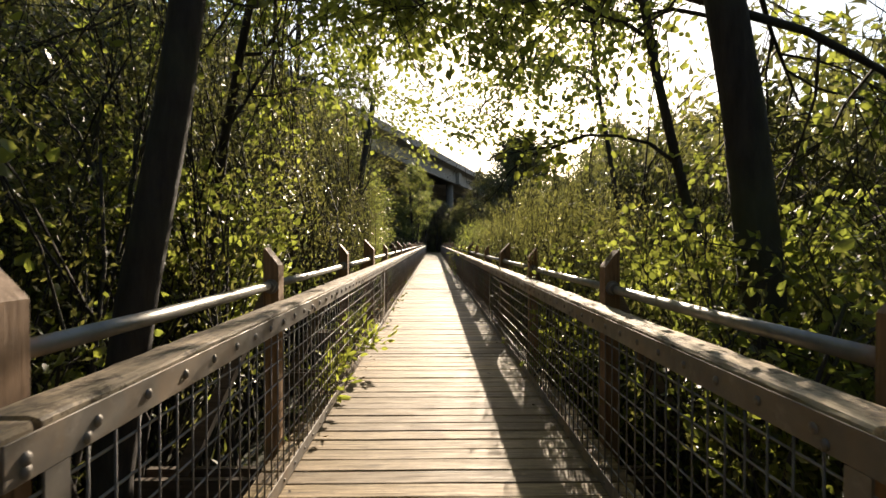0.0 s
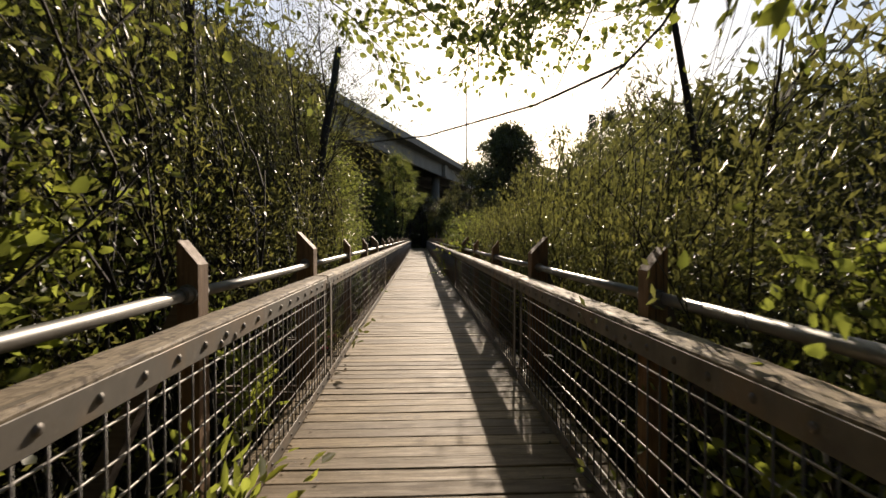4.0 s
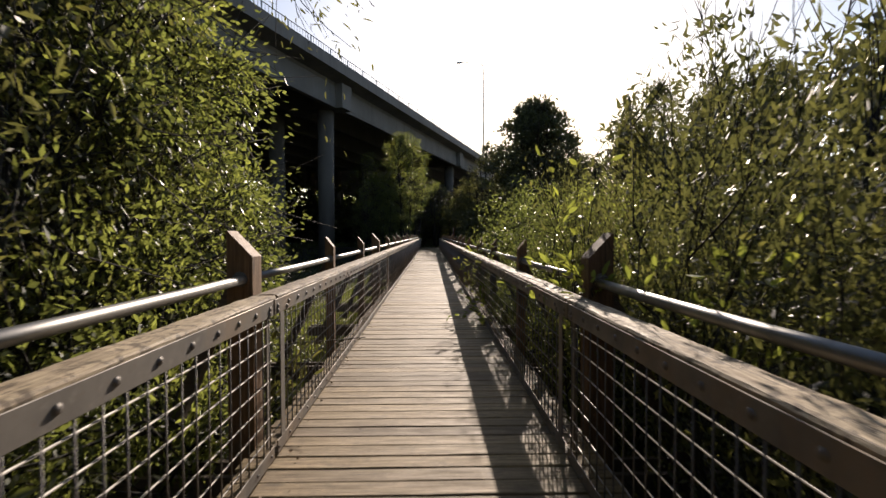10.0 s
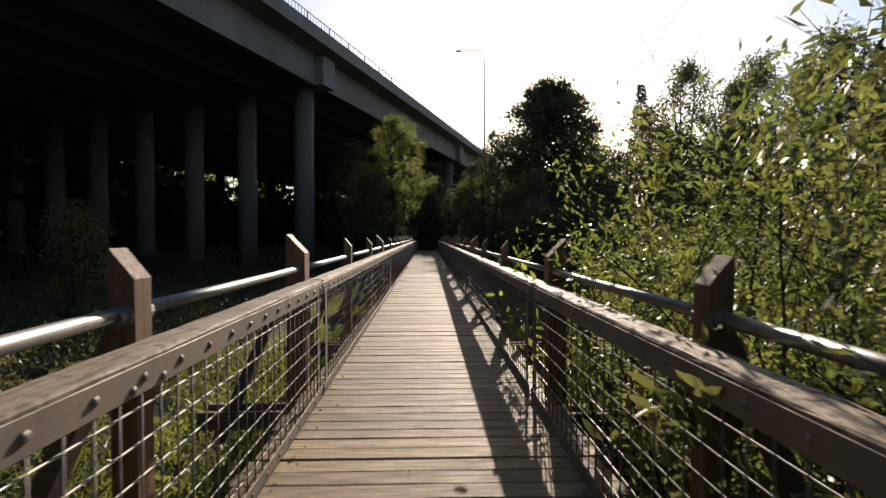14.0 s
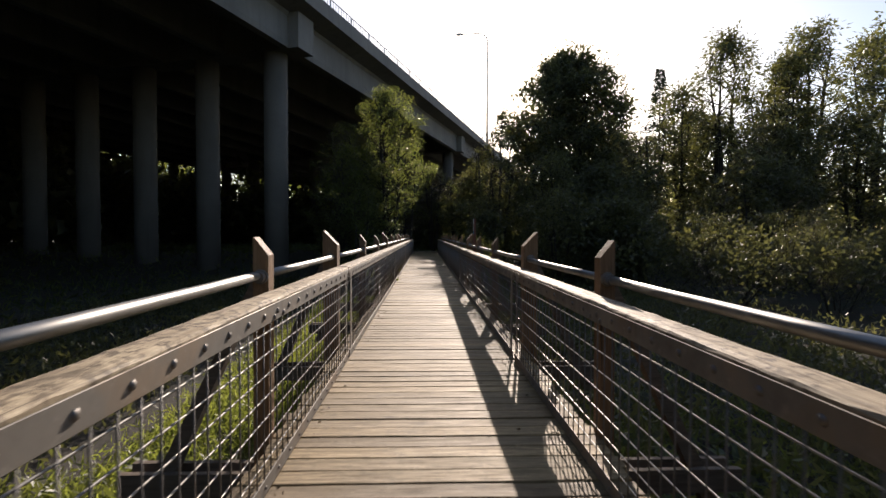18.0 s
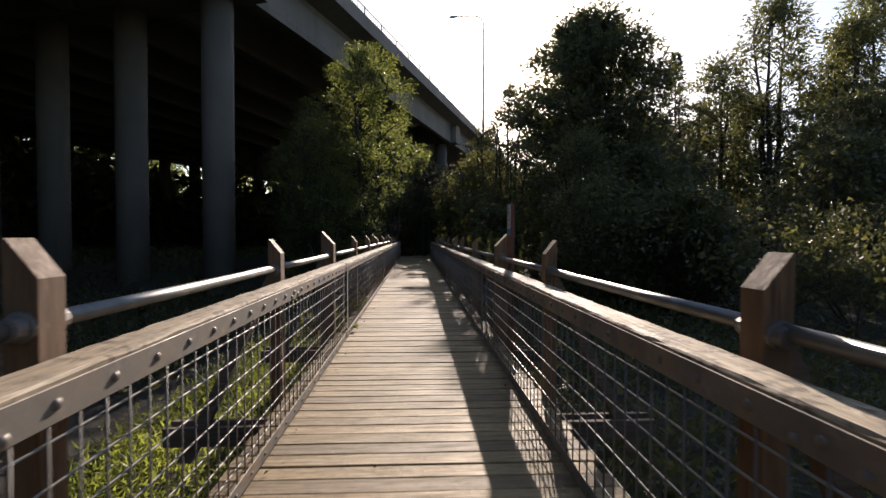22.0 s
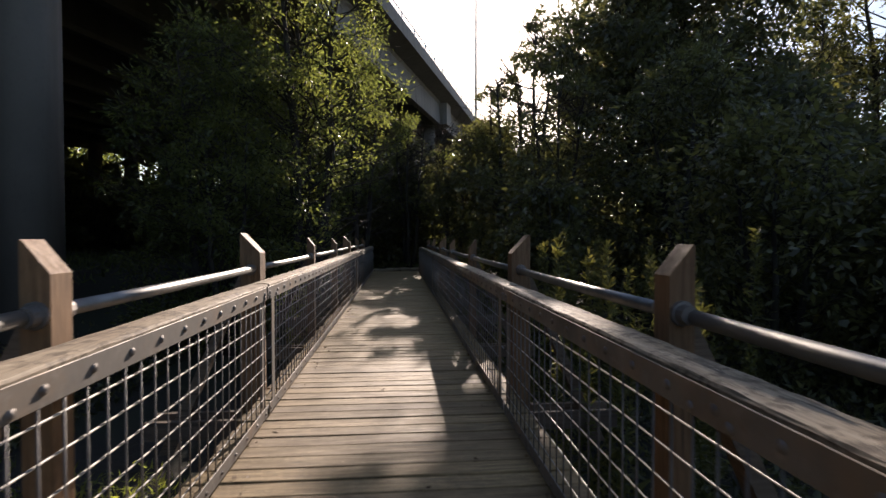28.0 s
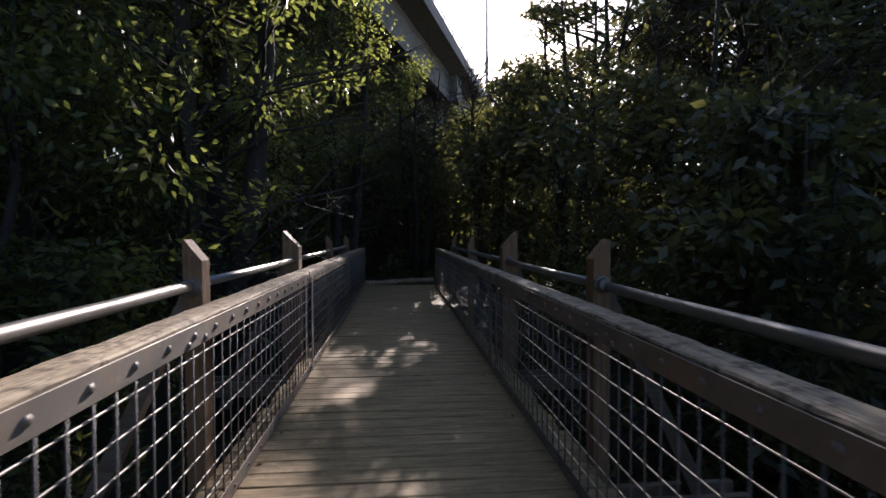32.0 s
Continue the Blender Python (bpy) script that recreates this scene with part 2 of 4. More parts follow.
SIGN_WHITE = plain("sign_white", (0.62, 0.62, 0.6))
SIGN_BLUE = plain("sign_blue", (0.06, 0.2, 0.36))
SIGN_INK = plain("sign_ink", (0.08, 0.08, 0.09))
SIGN_POST = wood("sign_post_wood", (0.14, 0.05, 0.03), (0.26, 0.1, 0.055), (0.16, 0.07, 0.04), "z")


# ---------------------------------------------------------------- mesh helpers
class Build:
    """Collects vertices and faces of one part."""

    def __init__(self):
        self.v, self.f, self.smooth = [], [], False

    def extrude(self, profile, axis, a, b):
        """A closed profile in the two other axes, drawn out along axis from a to b."""
        k, n0 = len(profile), len(self.v)
        for s in (a, b):
            for u, w in profile:
                co = [u, w]
                co.insert("xyz".index(axis), s)
                self.v.append(tuple(co))
        for i in range(k):
            j = (i + 1) % k
            self.f.append((n0 + i, n0 + j, n0 + k + j, n0 + k + i))
        self.f.append(tuple(n0 + i for i in reversed(range(k))))
        self.f.append(tuple(n0 + k + i for i in range(k)))
        return self

    def box(self, x0, x1, y0, y1, z0, z1):
        return self.extrude([(x0, y0), (x1, y0), (x1, y1), (x0, y1)], "z", z0, z1)

    def tube(self, path, radii, sides=8, cap=True):
        """A round bar along a path of points."""
        self.smooth = True
        n0 = len(self.v)
        pts = [Vector(q) for q in path]
        for i, q in enumerate(pts):
            d = (pts[min(i + 1, len(pts) - 1)] - pts[max(i - 1, 0)]).normalized()
            up = Vector((0, 0, 1)) if abs(d.z) < 0.9 else Vector((1, 0, 0))
            s = d.cross(up).normalized()
            t = s.cross(d)
            r = radii[i] if isinstance(radii, (list, tuple)) else radii
            for k in range(sides):
                a = 2 * math.pi * k / sides
                self.v.append(tuple(q + s * (r * math.cos(a)) + t * (r * math.sin(a))))
        for i in range(len(pts) - 1):
            for k in range(sides):
                j = (k + 1) % sides
                a, b = n0 + i * sides, n0 + (i + 1) * sides
                self.f.append((a + k, a + j, b + j, b + k))
        if cap:
            self.f.append(tuple(n0 + k for k in reversed(range(sides))))
            self.f.append(tuple(n0 + (len(pts) - 1) * sides + k for k in range(sides)))
        return self

    def mesh(self, name, material):
        me = bpy.data.meshes.new(name)
        me.from_pydata(self.v, [], self.f)
        bm = bmesh.new()
        bm.from_mesh(me)
        bmesh.ops.recalc_face_normals(bm, faces=bm.faces)
        bm.to_mesh(me)
        bm.free()
        if self.smooth:
            me.polygons.foreach_set("use_smooth", [len(q.vertices) == 4 for q in me.polygons])
        me.materials.append(material)
        return me


def part(name, build, material, parent, label="", at=(0, 0, 0)):
    """One mesh under a thing or a part; build may be a finished mesh that is shared."""
    me = build.mesh(name, material) if isinstance(build, Build) else build
    ob = new(name, me)
    ob.parent = parent
    ob.location = at
    if label:
        ob["label"] = label
    return ob


def thing(name, at, label, category, group="", kind=""):
    ob = new(name)
    ob.location = at
    ob.empty_display_size = 0.2
    return tagged(ob, label, category, group, kind)


# ---------------------------------------------------------------- ground
def ground_height(x, y):
    bank = min(1.0, max(0.0, (y - 22.0) / 9.0))
    bank = bank * bank * (3 - 2 * bank)
    h = -1.35 + 1.28 * bank
    h += 0.12 * noise.noise((x * 0.35, y * 0.35, 0.0)) + 0.05 * noise.noise((x * 1.3, y * 1.3, 4.0))
    far = max(0.0, math.hypot(x, y) - 120.0)
    return h + min(6.0, far * 0.02)


def build_ground():
    us = np.linspace(-1, 1, 151)
    ax = np.sign(us) * (np.abs(us) ** 2.6 * 880 + np.abs(us) * 30)
    verts = [(float(x), float(y), ground_height(float(x), float(y))) for y in ax for x in ax]
    w = len(ax)
    faces = [(j * w + i, j * w + i + 1, (j + 1) * w + i + 1, (j + 1) * w + i) for j in range(w - 1) for i in range(w - 1)]
    me = bpy.data.meshes.new("ground")
    me.from_pydata(verts, [], faces)
    me.polygons.foreach_set("use_smooth", [True] * len(faces))
    me.materials.append(GROUND)
    tagged(new("ground", me), "dark moist soil with moss and litter under the plants", "ground", kind="structure")


build_ground()

# ---------------------------------------------------------------- viaduct
VDIR = Vector((0.314, 0.949, 0)).normalized()      # along the viaduct
VOUT = Vector((VDIR.y, -VDIR.x, 0))                  # towards the boardwalk
V0 = Vector((-7.26, 23.78, 0.92))                         # on the outer girder's face at the first bent


def along(s, out, z):
    q = V0 + VDIR * s + VOUT * out
    return (q.x, q.y, q.z + z)


def swept(profile, s0, s1):
    """A profile of (out, z) points swept along the viaduct."""
    b = Build()
    k = len(profile)
    for s in (s0, s1):
        b.v += [along(s, o, z) for o, z in profile]
    for i in range(k):
        j = (i + 1) % k
        b.f.append((i, j, k + j, k + i))
    b.f += [tuple(range(k))[::-1], tuple(range(k, 2 * k))]
    return b


def obox(s0, s1, o0, o1, z0, z1):
    return swept([(o0, z0), (o1, z0), (o1, z1), (o0, z1)], s0, s1)


BENTS = [-67.8, -33.4, 1.0, 35.4, 69.8, 104.2]
COLUMN_OUT = [-1.25 - 4.45 * i for i in range(10)]


def build_viaduct():
    v = thing("viaduct", along(0, -8, -2.2), "long grey concrete road viaduct on round columns", "bridge")
    inv = Matrix.Translation(-Vector(v.location))

    def add(name, b, mat=CONCRETE, parent=v, label=""):
        me = b.mesh(name, mat)
        me.transform(inv)
        return part(name, me, mat, parent, label)

    s0, s1 = -110.0, 160.0
    add("road_slab", swept([(1.32, 12.0), (1.32, 12.35), (-42.5, 12.35), (-42.5, 12.0), (-41.2, 11.85), (0.15, 11.8)], s0, s1))
    add("parapet", swept([(1.3, 12.352), (1.28, 12.85), (1.05, 12.85), (0.97, 12.6), (0.8, 12.352)], s0, s1))
    add("parapet", swept([(-42.5, 12.35), (-42.45, 13.0), (-42.2, 13.0), (-42.0, 12.352)], s0, s1))
    for o in [-4.0 * i for i in range(11)]:
        for a, b in zip([s0] + BENTS, BENTS + [s1]):
            add("girder", swept([(o, 9.98), (o + 0.04, 10.25), (o - 0.02, 11.6), (o + 0.1, 11.8), (o - 0.55, 11.8), (o - 0.45, 11.6), (o - 0.5, 10.25), (o - 0.45, 9.98)], a + 0.05, b - 0.05))
    for s in BENTS:
        add("pier_cap", obox(s - 0.75, s + 0.75, -41.5, 0.62, 9.95, 11.78))
        for o in COLUMN_OUT:
            b = Build()
            x, y, _ = along(s, o, 0)
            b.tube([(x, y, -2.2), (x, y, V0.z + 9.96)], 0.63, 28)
            add("column", b, COLUMN, v, "stained round concrete column, toned darker for the shade under the deck")
    rail = swept([(1.2, 13.35), (1.165, 13.385), (1.13, 13.35), (1.165, 13.315)], s0, s1)
    handrail = add("railing", rail, LAMP, v, "thin grey steel railing")
    b = Build()
    for i in range(int((s1 - s0) / 0.32)):
        s = s0 + i * 0.32
        w = 0.035 if i % 8 == 0 else 0.012
        k = len(b.v)
        q = obox(s - w, s + w, 1.165 - w, 1.165 + w, 12.85, 13.34)
        b.v += q.v
        b.f += [tuple(k + i2 for i2 in fc) for fc in q.f]
    ob = add("baluster", b, LAMP, handrail)
    ob["kind"] = "stuff"


build_viaduct()


def build_street_lamp(s, out):
    lamp = thing("street_lamp", along(s, out, 12.352), "tall slim grey street lamp with a long curved arm", "street lamp")
    h = 17.1
    side = Vector((-1, 0.1, 0)).normalized()
    part("pole", Build().tube([(0, 0, 0), (0, 0, h - 1.2)], [0.17, 0.09], 12), LAMP, lamp)
    arc = [Vector((0, 0, h - 1.2)) + side * (1.3 * (1 - math.cos(a))) + Vector((0, 0, 1.2 * math.sin(a))) for a in np.linspace(0, math.pi / 2, 8)]
    part("arm", Build().tube(arc + [arc[-1] + side * 2.3 + Vector((0, 0, -0.05))], 0.07, 10), LAMP, lamp)
    e = arc[-1] + side * 2.3
    head = Build().tube([e - side * 0.1 + Vector((0, 0, -.06)), e + side * 0.25 + Vector((0, 0, -.05)), e + side * 0.85 + Vector((0, 0, -.1)), e + side * 1.0 + Vector((0, 0, -.12))], [0.07, 0.18, 0.17, 0.04], 10)
    part("lamp_head", head, LAMP, lamp)
    part("base_plate", Build().box(-.25, .25, -.25, .25, -0.003, 0.04), LAMP, lamp)


build_street_lamp(50.6, .4)

# ---------------------------------------------------------------- boardwalk
PITCH, HALF, SPAN = 0.1465, 0.985, 2.44
Y0, Y1 = -34.4, 31.4
POST_IN, RAIL_IN = 0.985, 0.80


def build_deck():
    deck = thing("boardwalk", (0, 0, -0.05), "weathered grey-brown timber boardwalk of crosswise planks", "boardwalk", kind="structure")
    rnd = random.Random(5)
    meshes = []
    for i in range(14):
        w = PITCH - 0.008 - rnd.random() * 0.006
        b = Build()
        c, h = 0.004, 0.04
        lo = -0.045
        x0, x1 = -HALF + rnd.uniform(-.02, .02), HALF + rnd.uniform(-.02, .02)
        steps = 8
        ring = [(-w / 2, lo), (w / 2, lo), (w / 2, h / 10 - c), (w / 2 - c, h / 10), (0, h / 10 - rnd.uniform(0, .002)), (-w / 2 + c, h / 10), (-w / 2, h / 10 - c)]
        k = len(ring)
        wob = [rnd.uniform(-.0016, .0016) for _ in range(steps + 1)]
        wy = [rnd.uniform(-.0012, .0012) for _ in range(steps + 1)]
        for s in range(steps + 1):
            x = x0 + (x1 - x0) * s / steps
            b.v += [(x, y + wy[s], z + (wob[s] if z > lo else 0)) for y, z in ring]
        for s in range(steps):
            for j in range(k):
                j2 = (j + 1) % k
                b.f.append((s * k + j, s * k + j2, (s + 1) * k + j2, (s + 1) * k + j))
        b.f += [tuple(range(k)), tuple(range(steps * k, steps * k + k))]
        meshes.append(b.mesh("plank", PLANK))
    first = -25.5
    rest = Build()
    count = 0
    y = Y0
    while y < Y1:
        me = meshes[rnd.randrange(len(meshes))]
        z = 0.046 + rnd.uniform(-.0035, .0035)
        if y > first and count < 300:
            ob = part("plank", me, PLANK, deck, "", (0, y, z))
            ob.rotation_euler = (rnd.uniform(-.012, .012), rnd.uniform(-.0012, .0012), rnd.uniform(-.0015, .0015) + (math.pi if rnd.random() < .5 else 0))
            count += 1
        else:
            n0 = len(rest.v)
            rest.v += [(q.co.x, q.co.y + y, q.co.z + z) for q in me.vertices]
            rest.f += [tuple(n0 + i for i in pl.vertices) for pl in me.polygons]
        y += PITCH
    part("planks", rest, PLANK, deck)["kind"] = "stuff"
    for x, w in ((-0.86, .045), (-0.42, .045), (0.02, .15), (0.48, .045), (0.86, .045)):
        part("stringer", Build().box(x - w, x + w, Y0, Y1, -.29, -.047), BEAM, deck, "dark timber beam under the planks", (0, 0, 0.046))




def post_profile(w, top, low):
    """Across the rail: sloped head falling towards the walk."""
    return [(0, -1.5), (w, -1.5), (w, top - 0.004), (w - 0.006, top), (0.004, low + 0.006), (0, low)]


def post_y(i):
    """The first bays are set a little closer."""
    return i * SPAN + (.45 if i <= -11 else 0)


def build_post(side, big):
    w, d, top, low = (0.15, 0.155, 1.268, 1.115) if big else (0.09, 0.104, 1.218, 1.112)
    p = thing("railing_post", (0, 0, 0), "square timber post with sloped head outside the railing", "post", "railing posts")
    prof = [(side * (POST_IN + u), z) for u, z in post_profile(w, top, low)]
    b = Build()
    b.extrude(prof, "y", -d, 0)
    part("post_shaft", b, POST, p)
    # brace from the post down to the outrigger
    xo, xi = side * 1.72, side * (POST_IN + w)
    b = Build()
    t = 0.045
    b.extrude([(xi, 0.86), (xi, 0.98), (xo + side * .05, -0.44), (xo - side * .06, -0.44)], "y", -d / 2 - t, -d / 2 + t)
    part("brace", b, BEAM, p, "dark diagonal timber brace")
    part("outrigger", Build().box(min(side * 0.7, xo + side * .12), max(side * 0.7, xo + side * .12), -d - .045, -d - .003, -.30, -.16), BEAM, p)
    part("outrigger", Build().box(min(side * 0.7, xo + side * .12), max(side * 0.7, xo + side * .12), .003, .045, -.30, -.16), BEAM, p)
    xc = side * (POST_IN + w / 2)
    for y in (-d - 0.004, 0.004):
        dirn = -1 if y < 0 else 1
        fl = Build().tube([(xc, y - dirn * .004, .985), (xc, y + dirn * .008, .985), (xc, y + dirn * .009, .985), (xc, y + dirn * .045, .985)], [.045, .043, .034, .031], 12)
        fl.smooth = False
        part("flange", fl, BOLT, p, "dark pipe flange")
    return p


def build_pipe(side):
    p = thing("handrail_pipe", (0, 0, 0), "galvanised round steel handrail between two posts", "handrail", "handrail pipes")
    xc = side * 1.04
    part("pipe", Build().tube([(xc, .0, .985), (xc, SPAN * .33, .981), (xc, SPAN * .67, .98), (xc, SPAN - .1, .985)], .026, 16), PIPE, p)
    return p


PANEL = SPAN * 3
MESH_Z = [0.765 - 0.1 * i for i in range(7)]


def build_panel(side):
    """A 7.3 m panel: timber cap, steel frame and welded wire mesh."""
    p = thing("guard_railing", (0, 0, 0), "timber-capped guard railing with galvanised bolted frame and wire mesh", "railing", "railing panels")
    L = PANEL - 0.022
    s = side
    xi = s * RAIL_IN

    def prof(pts):
        return [(s * (RAIL_IN + u), z) for u, z in pts]

    # cap: worn timber in uneven slices
    rnd = random.Random(3 if side > 0 else 4)
    b = Build()
    ring = [(.018, .858), (.16, .858), (.16, .892), (.155, .9), (.135, .9045), (.09, .906), (.045, .9055), (.024, .902), (.018, .894)]
    k, steps = len(ring), 90
    for i in range(steps + 1):
        y = 0.12 + (L - 0.01) * i / steps
        dz = [0.003 * noise.noise((y * 1.7 + j * 5.0, s * 3.0, 1.0)) + (.0055 if j in (2, 3, 8, 7) else .0025) * noise.noise((y * 9.0, j * 3.1, s * 2.0)) + rnd.uniform(-.001, .001) for j in range(k)]
        b.v += [(s * (RAIL_IN + u), y, z + (dz[j] if z > .86 else 0)) for j, (u, z) in enumerate(ring)]
    for i in range(steps):
        for j in range(k):
            j2 = (j + 1) % k
            b.f.append((i * k + j, i * k + j2, (i + 1) * k + j2, (i + 1) * k + j))
    b.f += [tuple(range(k)), tuple(range(steps * k, steps * k + k))]
    part("cap_rail", b, CAP, p, "worn sunlit timber cap")
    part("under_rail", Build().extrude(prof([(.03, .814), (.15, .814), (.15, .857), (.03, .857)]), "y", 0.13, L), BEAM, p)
    part("top_angle", Build().extrude(prof([(0, .808), (.002, .806), (.09, .806), (.09, .813), (.008, .813), (.008, .889), (.002, .891), (0, .889)]), "y", 0.0, L), STEEL, p)
    part("bottom_angle", Build().extrude(prof([(0, .03), (.05, .03), (.05, .036), (.006, .036), (.006, .1), (.002, .1), (0, .098)]), "y", 0.035, L), STEEL, p)
    up = Build().box(min(xi, xi + s * .006), max(xi, xi + s * .006), 0.1, 0.175, 0.1005, 0.8055)
    part("upright", up, STEEL, p)
    part("upright", Build().box(min(xi + s * .02, xi + s * .03), max(xi + s * .02, xi + s * .03), L - .05, L, 0.1005, 0.8055), STEEL, p)
    hw = Build().tube([(xi + s * .0115, 0.04, 0), (xi + s * .0115, L - .005, 0)], 0.004, 6).mesh("wire", WIRE)
    for z in MESH_Z:
        if z > 0.11:
            part("wire", hw, WIRE, p, "", (0, 0, z))
    vw = Build().tube([(xi + s * .0045, 0, 0.1), (xi + s * .0045, 0, 0.8055)], .0036, 6).mesh("wire", SHADED_WIRE)
    y = 0.135
    while y < L - 0.02:
        part("wire", vw, SHADED_WIRE, p, "", (0, y, 0))
        y += 0.1045
    head = Build().tube([(xi + s * .002, 0, 0), (xi - s * .003, 0, 0), (xi - s * .006, 0, 0), (xi - s * .009, 0, 0)], [.015, .014, .0105, .004], 10).mesh("bolt", BOLT)
    y = 0.05
    while y < L:
        part("bolt", head, BOLT, p, "", (0, y, .849))
        part("bolt", head, BOLT, p, "", (0, y, .062)).scale = (1, .62, .62)
        y += 0.218
    for y in (0.05, 0.23, 2.35, 2.52, 4.79, 4.95, L - .06):
        part("bolt", head, BOLT, p, "", (0, y, .825))
    return p


build_deck()
for side in (-1, 1):
    panel = build_panel(side)
    small, big, pipe = build_post(side, False), build_post(side, True), build_pipe(side)
    rnd = random.Random(side + 20)
    starts = [-34.0, -26.69, -19.96, -12.55, -5.25, 1.83, 9.35, 16.39, 23.75, 31.1]
    drop = 0.0 if side < 0 else -0.026
    for k, (y, y2) in enumerate(zip(starts, starts[1:])):
        m = pose(0, y, drop) @ Matrix.Diagonal((1, (y2 - y) / PANEL, 1, 1))
        if k == 0:
            panel.matrix_basis = m
        else:
            copy_thing(panel, m)
    used = {True: False, False: False}
    for i in range(-14, 13):
        joint = i % 3 == 1
        src = big if joint else small
        z = rnd.uniform(-.01, .01) - (0.0 if joint else 0.004) + drop
        m = pose(0, post_y(i) + rnd.uniform(-.006, .006) + (.055 if side > 0 and i == -1 else 0), z, rnd.uniform(-.4, .4), rnd.uniform(-.4, .4), rnd.uniform(-1.0, 1.0) * .2)
        if used[joint]:
            copy_thing(src, m)
        else:
            src.matrix_basis = m
            used[joint] = True
        mp = pose(0, post_y(i), drop) @ Matrix.Diagonal((1, (post_y(i + 1) - post_y(i)) / SPAN, 1, 1))
        if i == -14:
            pipe.matrix_basis = mp
        elif i < 12:
            copy_thing(pipe, mp)


def build_sign():
    s = thing("trail_marker", (1.15, 9.65, -1.385), "reddish wooden marker post with a white and blue notice plate", "sign")
    part("marker_post", Build().extrude([(.004, -.105), (.05, -.105), (.05, .1), (.004, .1)], "z", -0.2, 2.995), SIGN_POST, s)
    plate = part("notice_plate", Build().box(-.001, .0035, -.1, .096, 2.70, 2.998), SIGN_WHITE, s, "white printed plate")
    part("blue_band", Build().box(-.0015, .0035, -.1, .096, 2.62, 2.70), SIGN_BLUE, s, "blue band")
    bars = [(-.03, .02, 2.93, 2.955), (-.022, .012, 2.955, 2.965), (-.07, -.005, 2.89, 2.902), (.01, .06, 2.892, 2.9), (-.06, .06, 2.872, 2.877), (-.05, .05, 2.86, 2.864), (-.055, -.035, 2.8, 2.83), (.02, .045, 2.795, 2.835), (-.07, .07, 2.742, 2.747), (-.06, .07, 2.73, 2.734)]
    for y0, y1, z0, z1 in bars:
        part("print_bar", Build().box(-.0018, -.0009, -y1, -y0, z0, z1), SIGN_INK, plate)
    part("screw", Build().tube([(-.004, .0, 2.985), (.0, .0, 2.985)], .004, 8), BOLT, s)


build_sign()


def build_end_sill():
    """Worn log laid across the foot of the path at the end of the deck."""
    sill = thing("end_log", (0, 32.4, ground_height(0, 32.4)), "pale worn log across the path at the end of the boardwalk", "log")
    b = Build()
    pts = [(x, .45 * x + .03 * math.sin(x * 5), .06 + .012 * math.sin(x * 4 + 1)) for x in np.linspace(-.95, .85, 10)]
    b.tube(pts, [.075 + .01 * math.sin(i * 2.3) for i in range(10)], 10)
    part("log", b, CAP, sill)


build_end_sill()


# ---------------------------------------------------------------- plants
def leaves_mesh(name, centres, dirs, length, width, material, rnd, fine=False, far=False):
    """Many small folded leaves in one mesh."""
    n = len(centres)
    c, d = np.asarray(centres), np.asarray(dirs)
    r = rnd.normal(size=(n, 3))
    d = d + r * 0.55
    d /= np.linalg.norm(d, axis=1)[:, None]
    q = rnd.normal(size=(n, 3))
    q[:, 2] += 0.6
    w = np.cross(d, q)
    w /= np.linalg.norm(w, axis=1)[:, None] + 1e-9
    u = np.cross(w, d)
    ln = (length * rnd.uniform(0.6, 1.35, n))[:, None]
    wd = (width * rnd.uniform(0.7, 1.25, n))[:, None]
    if fine:
        pts = [c, c + d * ln * .3 + w * wd * .5 + u * wd * .15, c + d * ln * .68 + w * wd * .42 + u * wd * .12, c + d * ln - u * ln * .08,
               c + d * ln * .68 - w * wd * .42 + u * wd * .12, c + d * ln * .3 - w * wd * .5 + u * wd * .15]
        faces = np.array([[0, 1, 2, 3], [0, 3, 4, 5]])
    elif far:
        pts = [c - w * wd * .45, c + d * ln, c + w * wd * .45 + d * ln * .2]
        faces = np.array([[0, 1, 2]])
    else:
        pts = [c, c + d * ln * .45 + w * wd * .5 + u * wd * .12, c + d * ln, c + d * ln * .45 - w * wd * .5 + u * wd * .12]
        faces = np.array([[0, 1, 2, 3]])
    k = len(pts)
    co = np.stack(pts, 1).reshape(-1, 3)
    idx = (np.arange(n) * k)[:, None, None] + faces[None]
    idx = idx.reshape(-1)
    me = bpy.data.meshes.new(name)
    me.vertices.add(len(co))
    me.vertices.foreach_set("co", co.astype(np.float32).ravel())
    me.loops.add(len(idx))
    me.loops.foreach_set("vertex_index", idx.astype(np.int32))
    side = faces.shape[1]
    nf = len(idx) // side
    me.polygons.add(nf)
    me.polygons.foreach_set("loop_start", np.arange(nf, dtype=np.int32) * side)
    me.update(calc_edges=True)
    me.materials.append(material)
    return me


